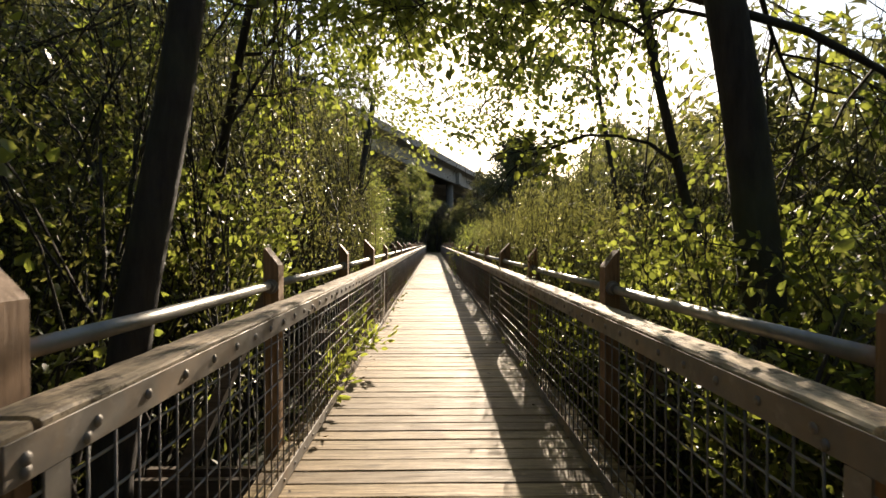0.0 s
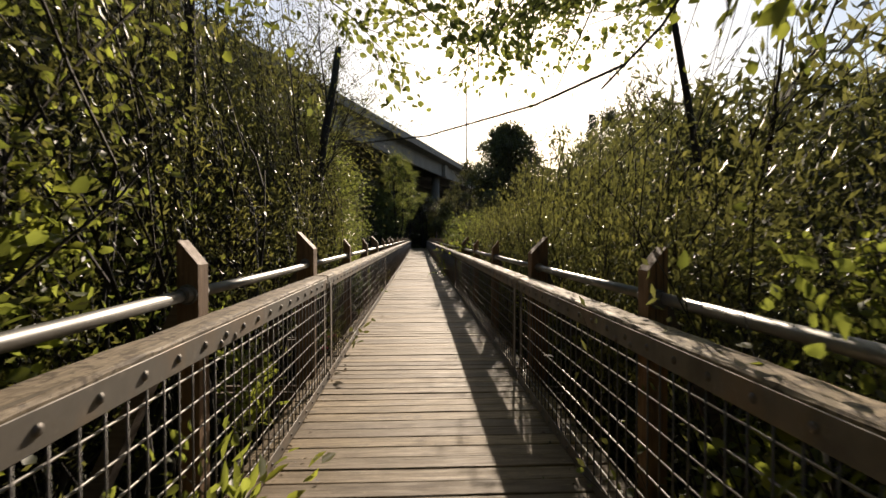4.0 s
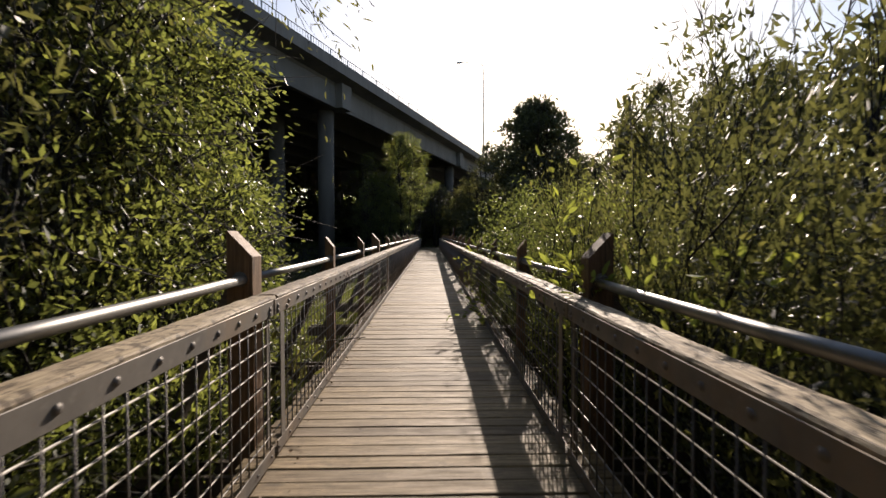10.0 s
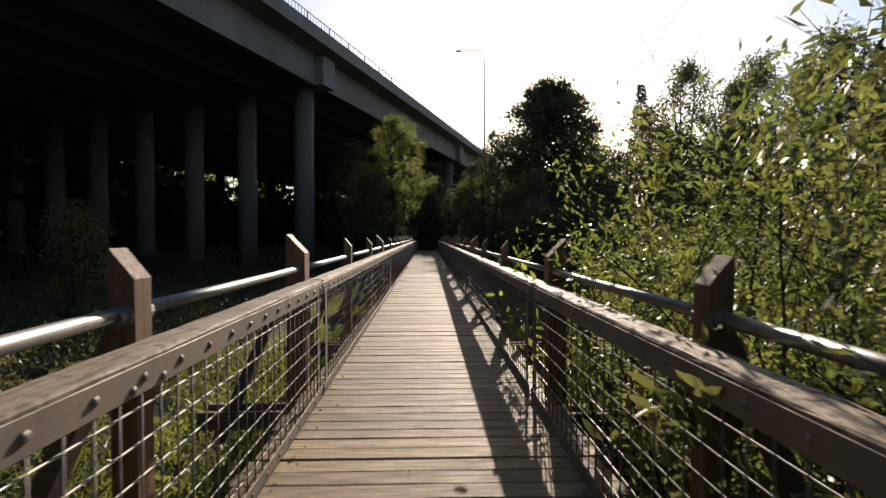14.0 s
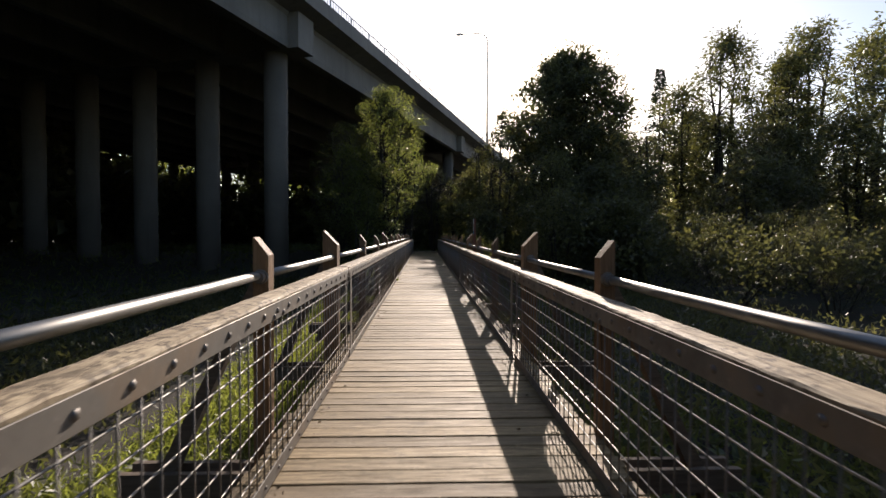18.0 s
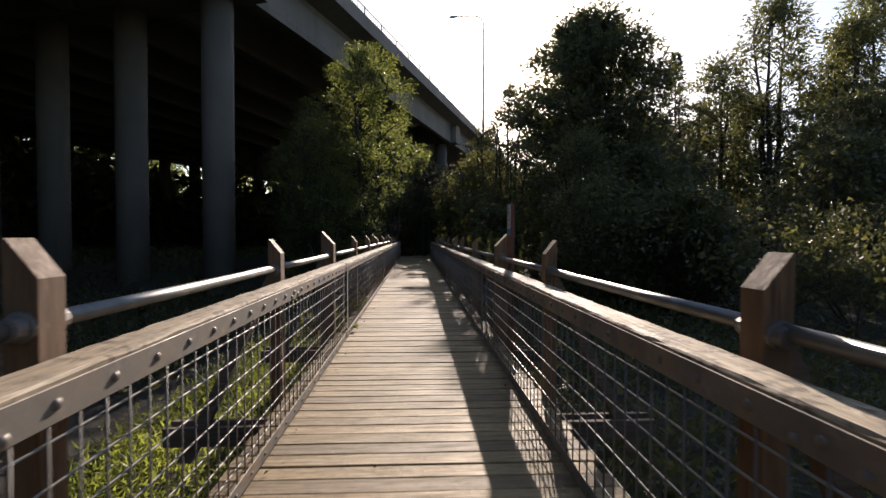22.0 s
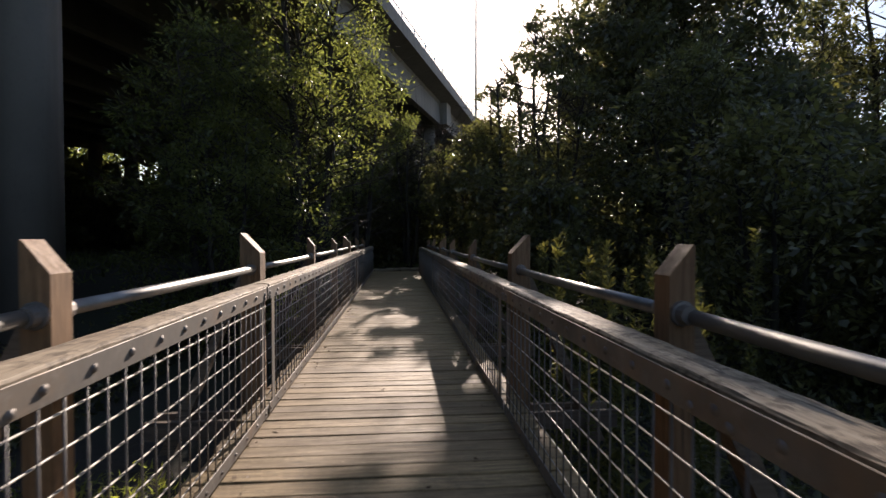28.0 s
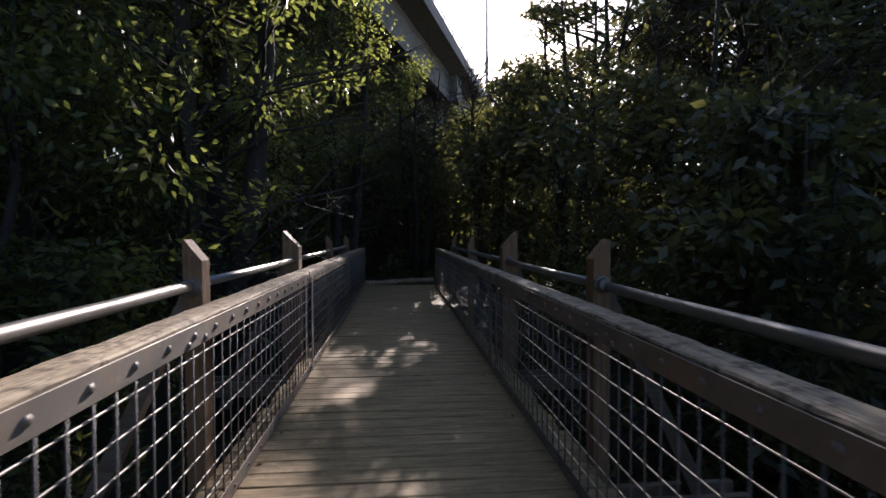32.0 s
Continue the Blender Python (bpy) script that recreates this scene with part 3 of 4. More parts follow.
def grow(b, tips, base, way, length, radius, level, rnd, spread, lift, kids=(3, 5), limit=None, bend=0.13):
    """One limb with side limbs; twigs at the last level are noted in tips. limit keeps it back from the walk."""
    steps = 5 if level else 3
    pts, rad = [Vector(base)], [radius]
    d = Vector(way).normalized()
    for i in range(steps):
        d = (d + Vector([rnd.normal() for _ in range(3)]) * bend + Vector((0, 0, lift))).normalized()
        nxt = pts[-1] + d * length / steps
        if limit is not None and nxt.x > limit - .08 - .2 * max(0.0, nxt.z - 2.3):
            d.x = -abs(d.x) * .4
            nxt = pts[-1] + d.normalized() * length / steps
        pts.append(nxt)
        rad.append(radius * (1 - 0.72 * (i + 1) / steps))
    sides = 10 if radius > .06 else (6 if radius > .015 else 3)
    if radius > .0045 or rnd.random() < .35:
        b.tube(pts, rad, sides, cap=radius > .02)
    if level == 0:
        tips.append((pts[0], pts[-1]))
        return
    if level == 1:
        tips.append((pts[1], pts[-1]))
    for j in range(rnd.integers(kids[0], kids[1] + 1)):
        t = rnd.uniform(0.15, 1.0)
        i = min(int(t * steps), steps - 1)
        q = pts[i].lerp(pts[i + 1], t * steps - i)
        axis = d.cross(Vector([rnd.normal() for _ in range(3)])).normalized()
        d2 = (Matrix.Rotation(rnd.uniform(spread * .5, spread * 1.3), 3, axis) @ d)
        grow(b, tips, q, d2, length * rnd.uniform(.45, .75), max(radius * .45, .003), level - 1, rnd, spread, lift, kids, limit, bend)


def crown(tree, tips, leaves, leaf_len, leaf_w, material, rnd, scatter=.25, limit=None, fine=False, low=0.0, slant=0.0, gaps=0.0):
    per = max(3, int(leaves / len(tips)))
    a0 = np.array([tuple(q[0]) for q in tips]).repeat(per, 0)
    a1 = np.array([tuple(q[1]) for q in tips]).repeat(per, 0)
    t = rnd.uniform(0, 1.1, len(a0))[:, None]
    c = a0 + (a1 - a0) * t + rnd.normal(size=a0.shape) * scatter * .5
    dirs = (a1 - a0)
    dirs /= np.linalg.norm(dirs, axis=1)[:, None] + 1e-9
    dirs[:, 2] -= 0.35
    ok = c[:, 2] > low
    if gaps:
        # leaves gather in clumps, with dark hollows between
        waves, turns = rnd.normal(size=(6, 3)) * 4.2, rnd.uniform(0, 6.283, 6)
        ok &= np.sin(c @ waves.T + turns).sum(1) / 6 ** .5 + rnd.normal(size=len(c)) * .35 > gaps - .7
    if limit is not None:
        ok &= c[:, 2] < np.percentile(c[:, 2], 95.5) - np.abs(rnd.normal(size=len(c))) * .12
        ok &= c[:, 0] < limit - slant * np.maximum(0, c[:, 2] - 2.3)
    part("crown", leaves_mesh("crown", c[ok], dirs[ok], leaf_len, leaf_w, material, rnd, fine, leaf_len > .12), material, tree)


def build_tree(name, label, category, group, seed, stems, stem_len, stem_r, levels, spread, lift, kids, leaves, leaf_len, leaf_w, material, lean=0.35, scatter=0.22, limit=None, fine=False, slant=0.0, gaps=0.0):
    rnd = np.random.default_rng(seed)
    tree = thing(name, (0, 0, 0), label, category, group)
    b, tips = Build(), []
    for s in range(stems):
        a = 2 * math.pi * s / max(stems, 1) + rnd.uniform(-.5, .5)
        tilt = lean * rnd.uniform(.3, 1.2) if stems > 1 else lean * .25
        way = (math.cos(a) * tilt, math.sin(a) * tilt, 1)
        off = .25 * (stems > 1)
        grow(b, tips, (math.cos(a) * off, math.sin(a) * off, -.3), way, stem_len * rnd.uniform(.7, 1.15), stem_r * rnd.uniform(.7, 1.1), levels, rnd, spread, lift, kids, limit)
    part("trunk", b, BARK, tree)
    crown(tree, tips, leaves, leaf_len, leaf_w, material, rnd, scatter, limit, fine, 0.0, slant, gaps)
    return tree


def place(protos, spots, seed, wobble=180.0, flat=1.0):
    """Copies of grown plants; spots are (x, y, scale, turn). Local +x is the side towards the walk."""
    rnd = random.Random(seed)
    for i, (x, y, s) in enumerate(spots):
        src = protos[(i * 7 + i // 3) % len(protos)]
        face = 0.0 if x < 0 else 180.0
        m = pose(x, y, ground_height(x, y) - .05, rnd.uniform(-3, 3), rnd.uniform(-3, 3), face + rnd.uniform(-wobble, wobble)) @ Matrix.Diagonal((s, s, s * flat * rnd.uniform(.92, 1.1), 1))
        if not src.get("placed"):
            src["placed"] = 1
            src.matrix_basis = m
        else:
            copy_thing(src, m)


bush = [build_tree("willow_bush", "dense green willow bush with narrow leaves beside the boardwalk", "bush", "willow bushes", 11 + i, 8, 2.7, .026, 2, .6, .02, (6, 7), 24000, .054, .0165, WILLOW, .6, .16, 1.15, False, .2, .4) for i in range(4)]
broad = [build_tree("hazel_bush", "leafy bush with broad shaded green leaves", "bush", "leafy bushes", 81 + i, 8, 2.7, .026, 2, .65, .02, (6, 7), 13000, .058, .042, BRIGHT, .6, .2, 1.15, True, .16, .6) for i in range(2)]
lush = [build_tree("willow_bush", "leafy willow bush with long sunlit yellow-green leaves", "bush", "willow bushes", 85 + i, 9, 2.25, .024, 2, .6, .02, (6, 7), 29000, .054, .017, ALDER, .6, .13, 1.15, False, .2, .4) for i in range(3)]
backbush = [build_tree("tall_bush", "tall dark-stemmed bush behind the willows", "bush", "tall bushes", 91 + i, 7, 3.0, .04, 2, .6, .02, (4, 5), 6500, .15, .06, WILLOW, .55, .3, 1.5, False, .3) for i in range(3)]
willow = [build_tree("willow_tree", "slender willow tree with fine feathery twigs and dark stems", "tree", "willow trees", 101 + i, 4, 3.9, .055, 3, .5, .015, (4, 5), 10000, .09, .02, WILLOW, .4, .14, 1.25) for i in range(2)]
stemmy = [build_tree("stemmy_bush", "tangle of dark upright stems with thin olive foliage", "bush", "willow bushes", 131 + i, 15, 3.7, .026, 2, .42, .03, (3, 4), 8500, .06, .018, WILLOW, .32, .16, 1.0, False, .1) for i in range(2)]

hedge = [build_tree("willow_bush", "low dense willow bush crowding the railing with small dark leaves", "bush", "willow bushes", 141 + i, 9, 1.75, .018, 2, .7, .02, (6, 7), 13500, .05, .018, WILLOW, .62, .2, .85, False, 0.0, .01) for i in range(3)]

rw = random.Random(8)
left_wall = [(-2.5 - rw.uniform(0, .3), -25.4 + i * 1.24, rw.uniform(.92, 1.1)) for i in range(12)]
left_back = [(-5.0 - rw.uniform(0, 1.5), -27 + i * 2.2, rw.uniform(1.2, 1.5)) for i in range(8)]
right_wall = [-25.4 + i * 1.45 for i in range(15)]
right_back = [(5.2 + rw.uniform(0, 1.2), -26 + i * 2.3, rw.uniform(.9, 1.1)) for i in range(10)]
right_wall = [(2.25, y, 1.0 + .05 * (k % 3)) if y < -22 else (2.8, y, 1.0 + .05 * (k % 3)) if y < -15.8 else (2.3 + .1 * (k % 2), y, 1.02 + .06 * (k % 3)) for k, y in enumerate(right_wall)] + [(2.9, -4.1, 1.0)]
stems = [q for q in left_wall if q[1] < -13.5]
place(bush, [q for q in right_wall[:-6] if q[1] > -22], 3, 14, .86)
place(bush, [q for q in left_wall[:-3] if q[1] > -22 and q not in stems], 3, 14)
place(bush, [(-3.6, -14.4, 1.4), (-3.5, -13.1, 1.2)], 65, 14)
place(stemmy, stems + [(-3.9, -19, 1.2), (-3.8, -16, 1.2), (-3.9, -13.4, 1.1)], 63, 14)
place(broad, [q for q in right_wall if q[1] <= -23] + [(2.55, -22.95, .85)] + [(-3.4, -22.6, 1.1), (-3.3, -24.2, 1.5), (-3.2, -20.9, 1.1)], 33, 14)
place(lush, right_wall[-6:], 34, 14, .95)
place(lush, left_wall[-1:], 35, 14)
place(stemmy, [(x - .2, y, s * 1.05) for x, y, s in left_wall[-3:-1]], 66, 14)
place(hedge, [(1.97, -26.0 + i * 1.3, .95 + .05 * (i % 3)) for i in range(13)], 68, 20, 1.3)
place(backbush, left_back + right_back, 13, 25)
place(willow, [(-3.3, -18.2, .95), (-3.0, -14.6, 1.0), (5.9, -15.5, .8), (7.0, -9.5, .68), (-4.2, -21, 1.0)], 14, 25)
place(bush, [(11.5, 15.6, 1.2), (13.9, 13.6, 1.0), (9.6, 17.4, .8)], 44, 25)


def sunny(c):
    """Drops leaves in the low sun's way, so chosen strips and spots are lit."""
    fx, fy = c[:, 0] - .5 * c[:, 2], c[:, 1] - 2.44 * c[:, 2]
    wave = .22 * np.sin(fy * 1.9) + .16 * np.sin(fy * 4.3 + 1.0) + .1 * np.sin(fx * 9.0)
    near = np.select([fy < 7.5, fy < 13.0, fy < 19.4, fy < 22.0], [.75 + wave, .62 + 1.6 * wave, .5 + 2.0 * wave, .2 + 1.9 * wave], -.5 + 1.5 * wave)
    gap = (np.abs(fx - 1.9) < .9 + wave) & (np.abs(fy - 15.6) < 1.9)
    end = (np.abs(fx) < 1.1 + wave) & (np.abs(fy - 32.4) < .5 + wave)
    bush_gap = (np.abs(fx - 11.4) < 2.3 + 2 * wave) & (np.abs(fy - 12.0) < 2.4 + 2 * wave)
    return ~gap & ~end & ~bush_gap & ((fx > near) | (fx < -2.1) | (fy > 25.0))


def shaped_tree(name, label, group, at, top, radius, low, clumps, leaves, size, material, seed, stems=3, puff=.42, lean=(0, 0), shell=.45, square=.7):
    """Tree with a few stems, a limb to each clump of leaves, and an uneven egg-shaped crown from low to top."""
    rnd = np.random.default_rng(seed)
    x, y = at
    g = ground_height(x, y)
    tree = thing(name, (x, y, g), label, "tree", group)
    h = top - g
    lo = low - g
    u = rnd.uniform(0, 1, clumps) ** .8
    ang = rnd.uniform(0, 6.283, clumps)
    prof = np.sin(np.pi * np.clip(.1 + .87 * u, 0, 1)) ** square
    bump = 1 + .17 * np.sin(ang * 3 + seed + u * 5) + .12 * np.sin(ang * 5 - u * 9 + seed)
    r = radius * prof * bump * rnd.uniform(0, 1, clumps) ** shell
    cz = lo + (h - lo - puff * .8) * u
    cen = np.stack([np.cos(ang) * r + lean[0] * cz, np.sin(ang) * r + lean[1] * cz, cz], 1)
    b = Build()
    for k in range(stems):
        a = 6.283 * k / stems + rnd.uniform(-.5, .5)
        sp = radius * (.3 if stems > 1 else .03)
        pts = [Vector((math.cos(a) * (.12 + sp * t) + lean[0] * h * t + rnd.normal() * .03 * h * .2, math.sin(a) * (.12 + sp * t) + lean[1] * h * t + rnd.normal() * .03 * h * .2, -.3 + t * (h * .86 + .3))) for t in np.linspace(0, 1, 7)]
        b.tube(pts, [h * .0125 * (1.35 - t * 1.2) for t in np.linspace(0, 1, 7)], 8)
        for j in range(k, clumps, stems):
            q = Vector(cen[j])
            t = min(.97, max(.06, (q.z - .3 * (q.xy - Vector((lean[0], lean[1])) * q.z).length) / (h * .9)))
            i = min(5, int(t * 6))
            p0 = pts[i].lerp(pts[i + 1], t * 6 - i)
            mid = p0.lerp(q, .5) + Vector((rnd.normal() * .1, rnd.normal() * .1, .1 + rnd.normal() * .1))
            b.tube([p0, mid, q, q + (q - mid) * .5 + Vector((0, 0, .1))], [h * .0026, h * .0017, h * .001, .003], 4)
            for m in range(3 if size < .18 else 0):
                w = Vector(rnd.normal(size=3)) * puff * 1.1
                b.tube([mid.lerp(q, .6), q + w], [.008, .003], 3)
    part("trunk", b, BARK, tree)
    n = int(leaves / clumps)
    size_k = rnd.uniform(.6, 1.25, clumps)
    off = rnd.normal(size=(clumps, n, 3)) * (puff * .62, puff * .62, puff * .5) * size_k[:, None, None]
    c = (cen[:, None, :] + off).reshape(-1, 3)
    out = off.reshape(-1, 3) / (puff * .6)
    out[:, 2] -= .45
    wc = c + np.array((x, y, g))
    gz = np.array([ground_height(float(q[0]), float(q[1])) for q in wc[::40]]).max()
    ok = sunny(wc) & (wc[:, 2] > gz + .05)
    ok &= ~((np.abs(wc[:, 0]) < 1.25) & (wc[:, 2] < 2.5) & (wc[:, 1] < 33))
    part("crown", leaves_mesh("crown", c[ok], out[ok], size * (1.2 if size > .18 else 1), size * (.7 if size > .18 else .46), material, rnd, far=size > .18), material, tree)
    return tree


OVER = "leafy green alder tree with foliage down to the ground"
for k, (x, y, top, r, low, cl, lv) in enumerate([(-2.1, 25.2, 9.3, 2.3, .1, 240, 27000), (-1.2, 30.4, 7.0, 1.55, .8, 80, 5600), (-5.6, 31.2, 8.6, 2.2, -.8, 100, 6000), (-3.0, 33.2, 6.8, 2.0, -.8, 90, 5000),
                                                 (-3.5, 23.6, 4.0, 1.6, -1.2, 90, 9500), (-4.0, 24.4, 6.0, 1.9, -1.2, 120, 12500), (-3.1, 28.6, 5.4, 1.9, -1.0, 100, 8000), (.5, 34.4, 6.4, 1.9, 1.9, 100, 6500)]):
    shaped_tree("alder_tree", OVER, "alder trees", (x, y), top, r, low, cl, lv, .1, ALDER, 300 + k, 3, .3)
for k, (x, y, top, r, low, cl, lv) in enumerate([(2.0, 31.0, 5.4, 1.7, 1.5, 90, 7500), (3.7, 30.4, 7.6, 1.9, -1, 130, 10500), (4.3, 26.4, 5.9, 2.0, -1.1, 120, 9500), (3.2, 23.4, 2.7, 1.1, -1.1, 60, 4500), (5.2, 32.4, 10.0, 2.4, -1, 150, 12000),
                                                 (6.9, 24.6, 5.8, 2.4, -1.2, 120, 8500), (6.3, 20.8, 3.4, 2.0, -1.2, 90, 6500)]):
    shaped_tree("willow_tree", "narrow-leaved willow tree, backlit and dark, beside the boardwalk", "willow trees", (x, y), top, r, low, cl, int(lv * 1.25), .15, WILLOW, 320 + k, 3, .38)
shaped_tree("alder_shrub", "small pale green shrub on open ground under the viaduct", "alder trees", (-10.4, 6.2), 2.3, 1.0, -1.2, 50, 3000, .11, BRIGHT, 430)
for k, (x, y, top, r, n) in enumerate([(-2.6, -9.35, 2.3, 1.2, 18000), (-2.7, -10.6, 3.9, 1.25, 20000), (-2.85, -12.2, 4.4, 1.3, 16000)]):
    shaped_tree("willow_shrub", "dense sunlit willow shrub at the end of the thicket", "willow bushes", (x, y), top, r, -1.1, 150, n, .066, ALDER, 440 + k, 6, .36, (0, 0), .4, .45)
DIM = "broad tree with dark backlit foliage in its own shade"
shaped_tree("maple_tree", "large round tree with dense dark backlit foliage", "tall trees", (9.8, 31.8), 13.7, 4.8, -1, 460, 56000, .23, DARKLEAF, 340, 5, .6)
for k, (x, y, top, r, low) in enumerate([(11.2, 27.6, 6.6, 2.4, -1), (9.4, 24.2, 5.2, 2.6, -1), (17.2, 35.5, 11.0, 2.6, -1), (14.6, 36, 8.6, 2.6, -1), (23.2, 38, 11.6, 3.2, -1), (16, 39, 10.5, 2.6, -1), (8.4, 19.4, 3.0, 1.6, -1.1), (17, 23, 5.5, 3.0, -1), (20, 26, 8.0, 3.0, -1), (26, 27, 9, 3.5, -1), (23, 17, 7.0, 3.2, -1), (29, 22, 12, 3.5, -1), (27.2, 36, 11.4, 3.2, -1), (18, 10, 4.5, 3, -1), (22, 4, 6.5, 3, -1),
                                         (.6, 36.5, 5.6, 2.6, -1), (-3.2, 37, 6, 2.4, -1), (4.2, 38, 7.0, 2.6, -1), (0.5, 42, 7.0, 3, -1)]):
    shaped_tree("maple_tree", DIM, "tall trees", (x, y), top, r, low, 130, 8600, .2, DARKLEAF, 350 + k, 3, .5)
# added trees behind and beside the start, mostly out of view, cut the skylight
for k, (x, y) in enumerate([(-3.4, -30.6), (3.4, -30.4), (-5.0, -26.6), (5.2, -26.2), (0.4, -34.0)]):
    shaped_tree("maple_tree", "broad leafy tree added round the start to cut skylight, mostly unseen", "tall trees", (x, y), 9.0, 3.6, 2.7, 130, 9000, .17, BRIGHT, 460 + k, 2, .55)
for k, (x, y, top, r, low) in enumerate([(19.4, 35.4, 12.6, 2.5, 1), (21.9, 34, 16.2, 3.0, 3), (25.2, 32, 14.2, 2.6, 3), (28.3, 33.8, 17.2, 3.4, 3), (33, 34, 16.5, 3.4, 2), (25.5, 22, 14.5, 3, 3)]):
    shaped_tree("poplar_tree", "tall airy tree with sky showing through thin foliage", "airy trees", (x, y), top, r, low, 125, 7500, .24, WILLOW, 380 + k, 3, .55)


def tall_weed(x, y, h, seed):
    """Upright stem closely set with narrow leaves, thinning to a spire."""
    rnd = np.random.default_rng(seed)
    g = ground_height(x, y)
    p = thing("tall_weed", (x, y, g), "tall upright weed with narrow leaves along its stem", "plant", "tall weeds")
    lean = rnd.normal(size=2) * .08
    part("stem", Build().tube([(lean[0] * t * h, lean[1] * t * h, t * h - .05) for t in np.linspace(0, 1, 6)], [.007, .006, .005, .004, .003, .002], 5), HERB, p)
    n = int(h * 110)
    t = rnd.uniform(.12, 1, n)
    a = rnd.uniform(0, 6.283, n)
    c = np.stack([lean[0] * t * h, lean[1] * t * h, t * h], 1)
    d = np.stack([np.cos(a), np.sin(a), .25 + .9 * t ** 3], 1)
    part("foliage", leaves_mesh("foliage", c, d, .095, .019, WEED, rnd, True), WEED, p)


wd = random.Random(77)
for k in range(58):
    tall_weed(wd.uniform(1.45, 3.5), wd.uniform(16.5, 26.0), wd.uniform(1.6, 2.7), 500 + k)
for k in range(12):
    tall_weed(wd.uniform(1.65, 2.8), wd.uniform(16.6, 19.8), wd.uniform(1.9, 2.6), 560 + k)
for k in range(10):
    tall_weed(-wd.uniform(1.5, 3.0), wd.uniform(20.5, 25.0), wd.uniform(1.2, 1.9), 540 + k)


def build_fir(x, y, h):
    rnd = np.random.default_rng(int(x))
    tree = thing("fir_tree", (x, y, -1.4), "dark pointed fir tree far behind the woods", "tree")
    part("trunk", Build().tube([(0, 0, 0), (0, 0, h)], [h * .012, .02], 8), BARK, tree)
    cs, ds = [], []
    for k in range(46):
        z = h * (.12 + .88 * k / 46)
        r = (h - z) * .2 + .15
        for a in rnd.uniform(0, 6.283, 9):
            t = rnd.uniform(.15, 1, 14)
            way = np.array([math.cos(a), math.sin(a), -.25])
            cs.append(np.array([0, 0, z]) + way * (t * r)[:, None] + rnd.normal(size=(14, 3)) * .08)
            ds.append(np.tile(way, (14, 1)))
    part("crown", leaves_mesh("crown", np.concatenate(cs), np.concatenate(ds), .45, .12, FIRLEAF, rnd), FIRLEAF, tree)


build_fir(28.2, 58, 22.8)
build_fir(32.5, 60, 18)


# trees that lean over the start of the walk
def leaning_tree(seed, at, lean, height, radius, limbs, leaves, size=(.075, .055), low=3.1, material=None):
    rnd = np.random.default_rng(seed)
    x, y = at
    tree = thing("leaning_tree", (x, y, ground_height(x, y)), "dark-trunked tree with sunlit leafy limbs over the boardwalk", "tree", "trees over the walk")
    b, tips = Build(), []
    n = 9
    g = -ground_height(x, y)
    line = [Vector((lean[0] * (z - g) + .03 * math.sin(z * 1.7 + seed), lean[1] * (z - g) + .03 * math.cos(z * 1.3), z)) for z in np.linspace(-.3, height + g, n)]
    rad = [radius * (1.55 if i == 0 else 1.22 if i == 1 else 1.0) * (1 - .5 * i / n) / .9 for i in range(n)]
    b.tube(line, rad, 14)
    for z, way, length, r in limbs:
        q = Vector((lean[0] * z, lean[1] * z, z + g))
        grow(b, tips, q, way, length, r, 2, rnd, .65, -.012, (6, 9), None, .2)
    part("trunk", b, BARK, tree)
    material = material or BRIGHT
    n = len(tips)
    world_tips = [(p + Vector((x, y, 0)), q + Vector((x, y, 0))) for p, q in tips]
    # the boughs leave the view along the walk open
    tips = [tp for tp, (p, q) in zip(tips, world_tips) if not (abs((p.x + q.x) / 2 - .04 * ((p.y + q.y) / 2 + 27.5)) < .12 * ((p.y + q.y) / 2 + 27.5) and (p.z + q.z) / 2 + ground_height(x, y) < 1.3 + .28 * ((p.y + q.y) / 2 + 27.5))] if material is BRIGHT else [tp for tp, (p, q) in zip(tips, world_tips) if material is WILLOW or min(p.z, q.z) + ground_height(x, y) > 1.4 + .47 * (max(p.y, q.y) + 21.6)]
    crown(tree, tips, leaves * len(tips) / n, size[0], size[1], material, rnd, .15, None, True, low, 0.0, .6 if material is BRIGHT else .3)
    return tree


leaning_tree(71, (-1.62, -25.05), (.13, .02), 5.5, .1, [(2.5, (.5, 1.0, .6), 2.3, .022), (2.8, (.35, 1.1, .35), 3.0, .03), (3.2, (-.7, .8, .4), 2.6, .03), (3.4, (.9, .6, .5), 2.4, .028), (4.0, (.4, 1.0, .6), 3.2, .03), (2.6, (-.9, .6, .1), 2.4, .025), (4.4, (.9, .2, .8), 2.5, .03), (3.8, (.1, 1.2, .3), 3.6, .03)], 9500)
leaning_tree(72, (1.76, -24.9), (-.1, .02), 5.5, .12, [(2.5, (-.4, 1.0, .65), 2.3, .024), (2.7, (.4, 1.1, .3), 3.0, .03), (3.1, (.9, .7, .4), 2.6, .03), (3.3, (-.9, .6, .5), 2.5, .03), (4.0, (-.3, 1.0, .6), 3.2, .03), (2.5, (.9, .2, .1), 2.2, .025), (4.3, (-.9, .3, .7), 2.4, .03), (3.7, (-.2, 1.2, .3), 3.4, .03)], 9500)
leaning_tree(73, (2.35, -23.3), (-.2, -.02), 4.2, .05, [(1.9, (-.6, .2, .9), 1.4, .02), (2.3, (.3, .6, .7), 1.6, .02), (2.9, (-.6, .5, .5), 1.6, .022), (3.2, (-.9, .1, .5), 1.6, .02), (3.4, (-.5, .5, .5), 1.7, .02)], 3000)
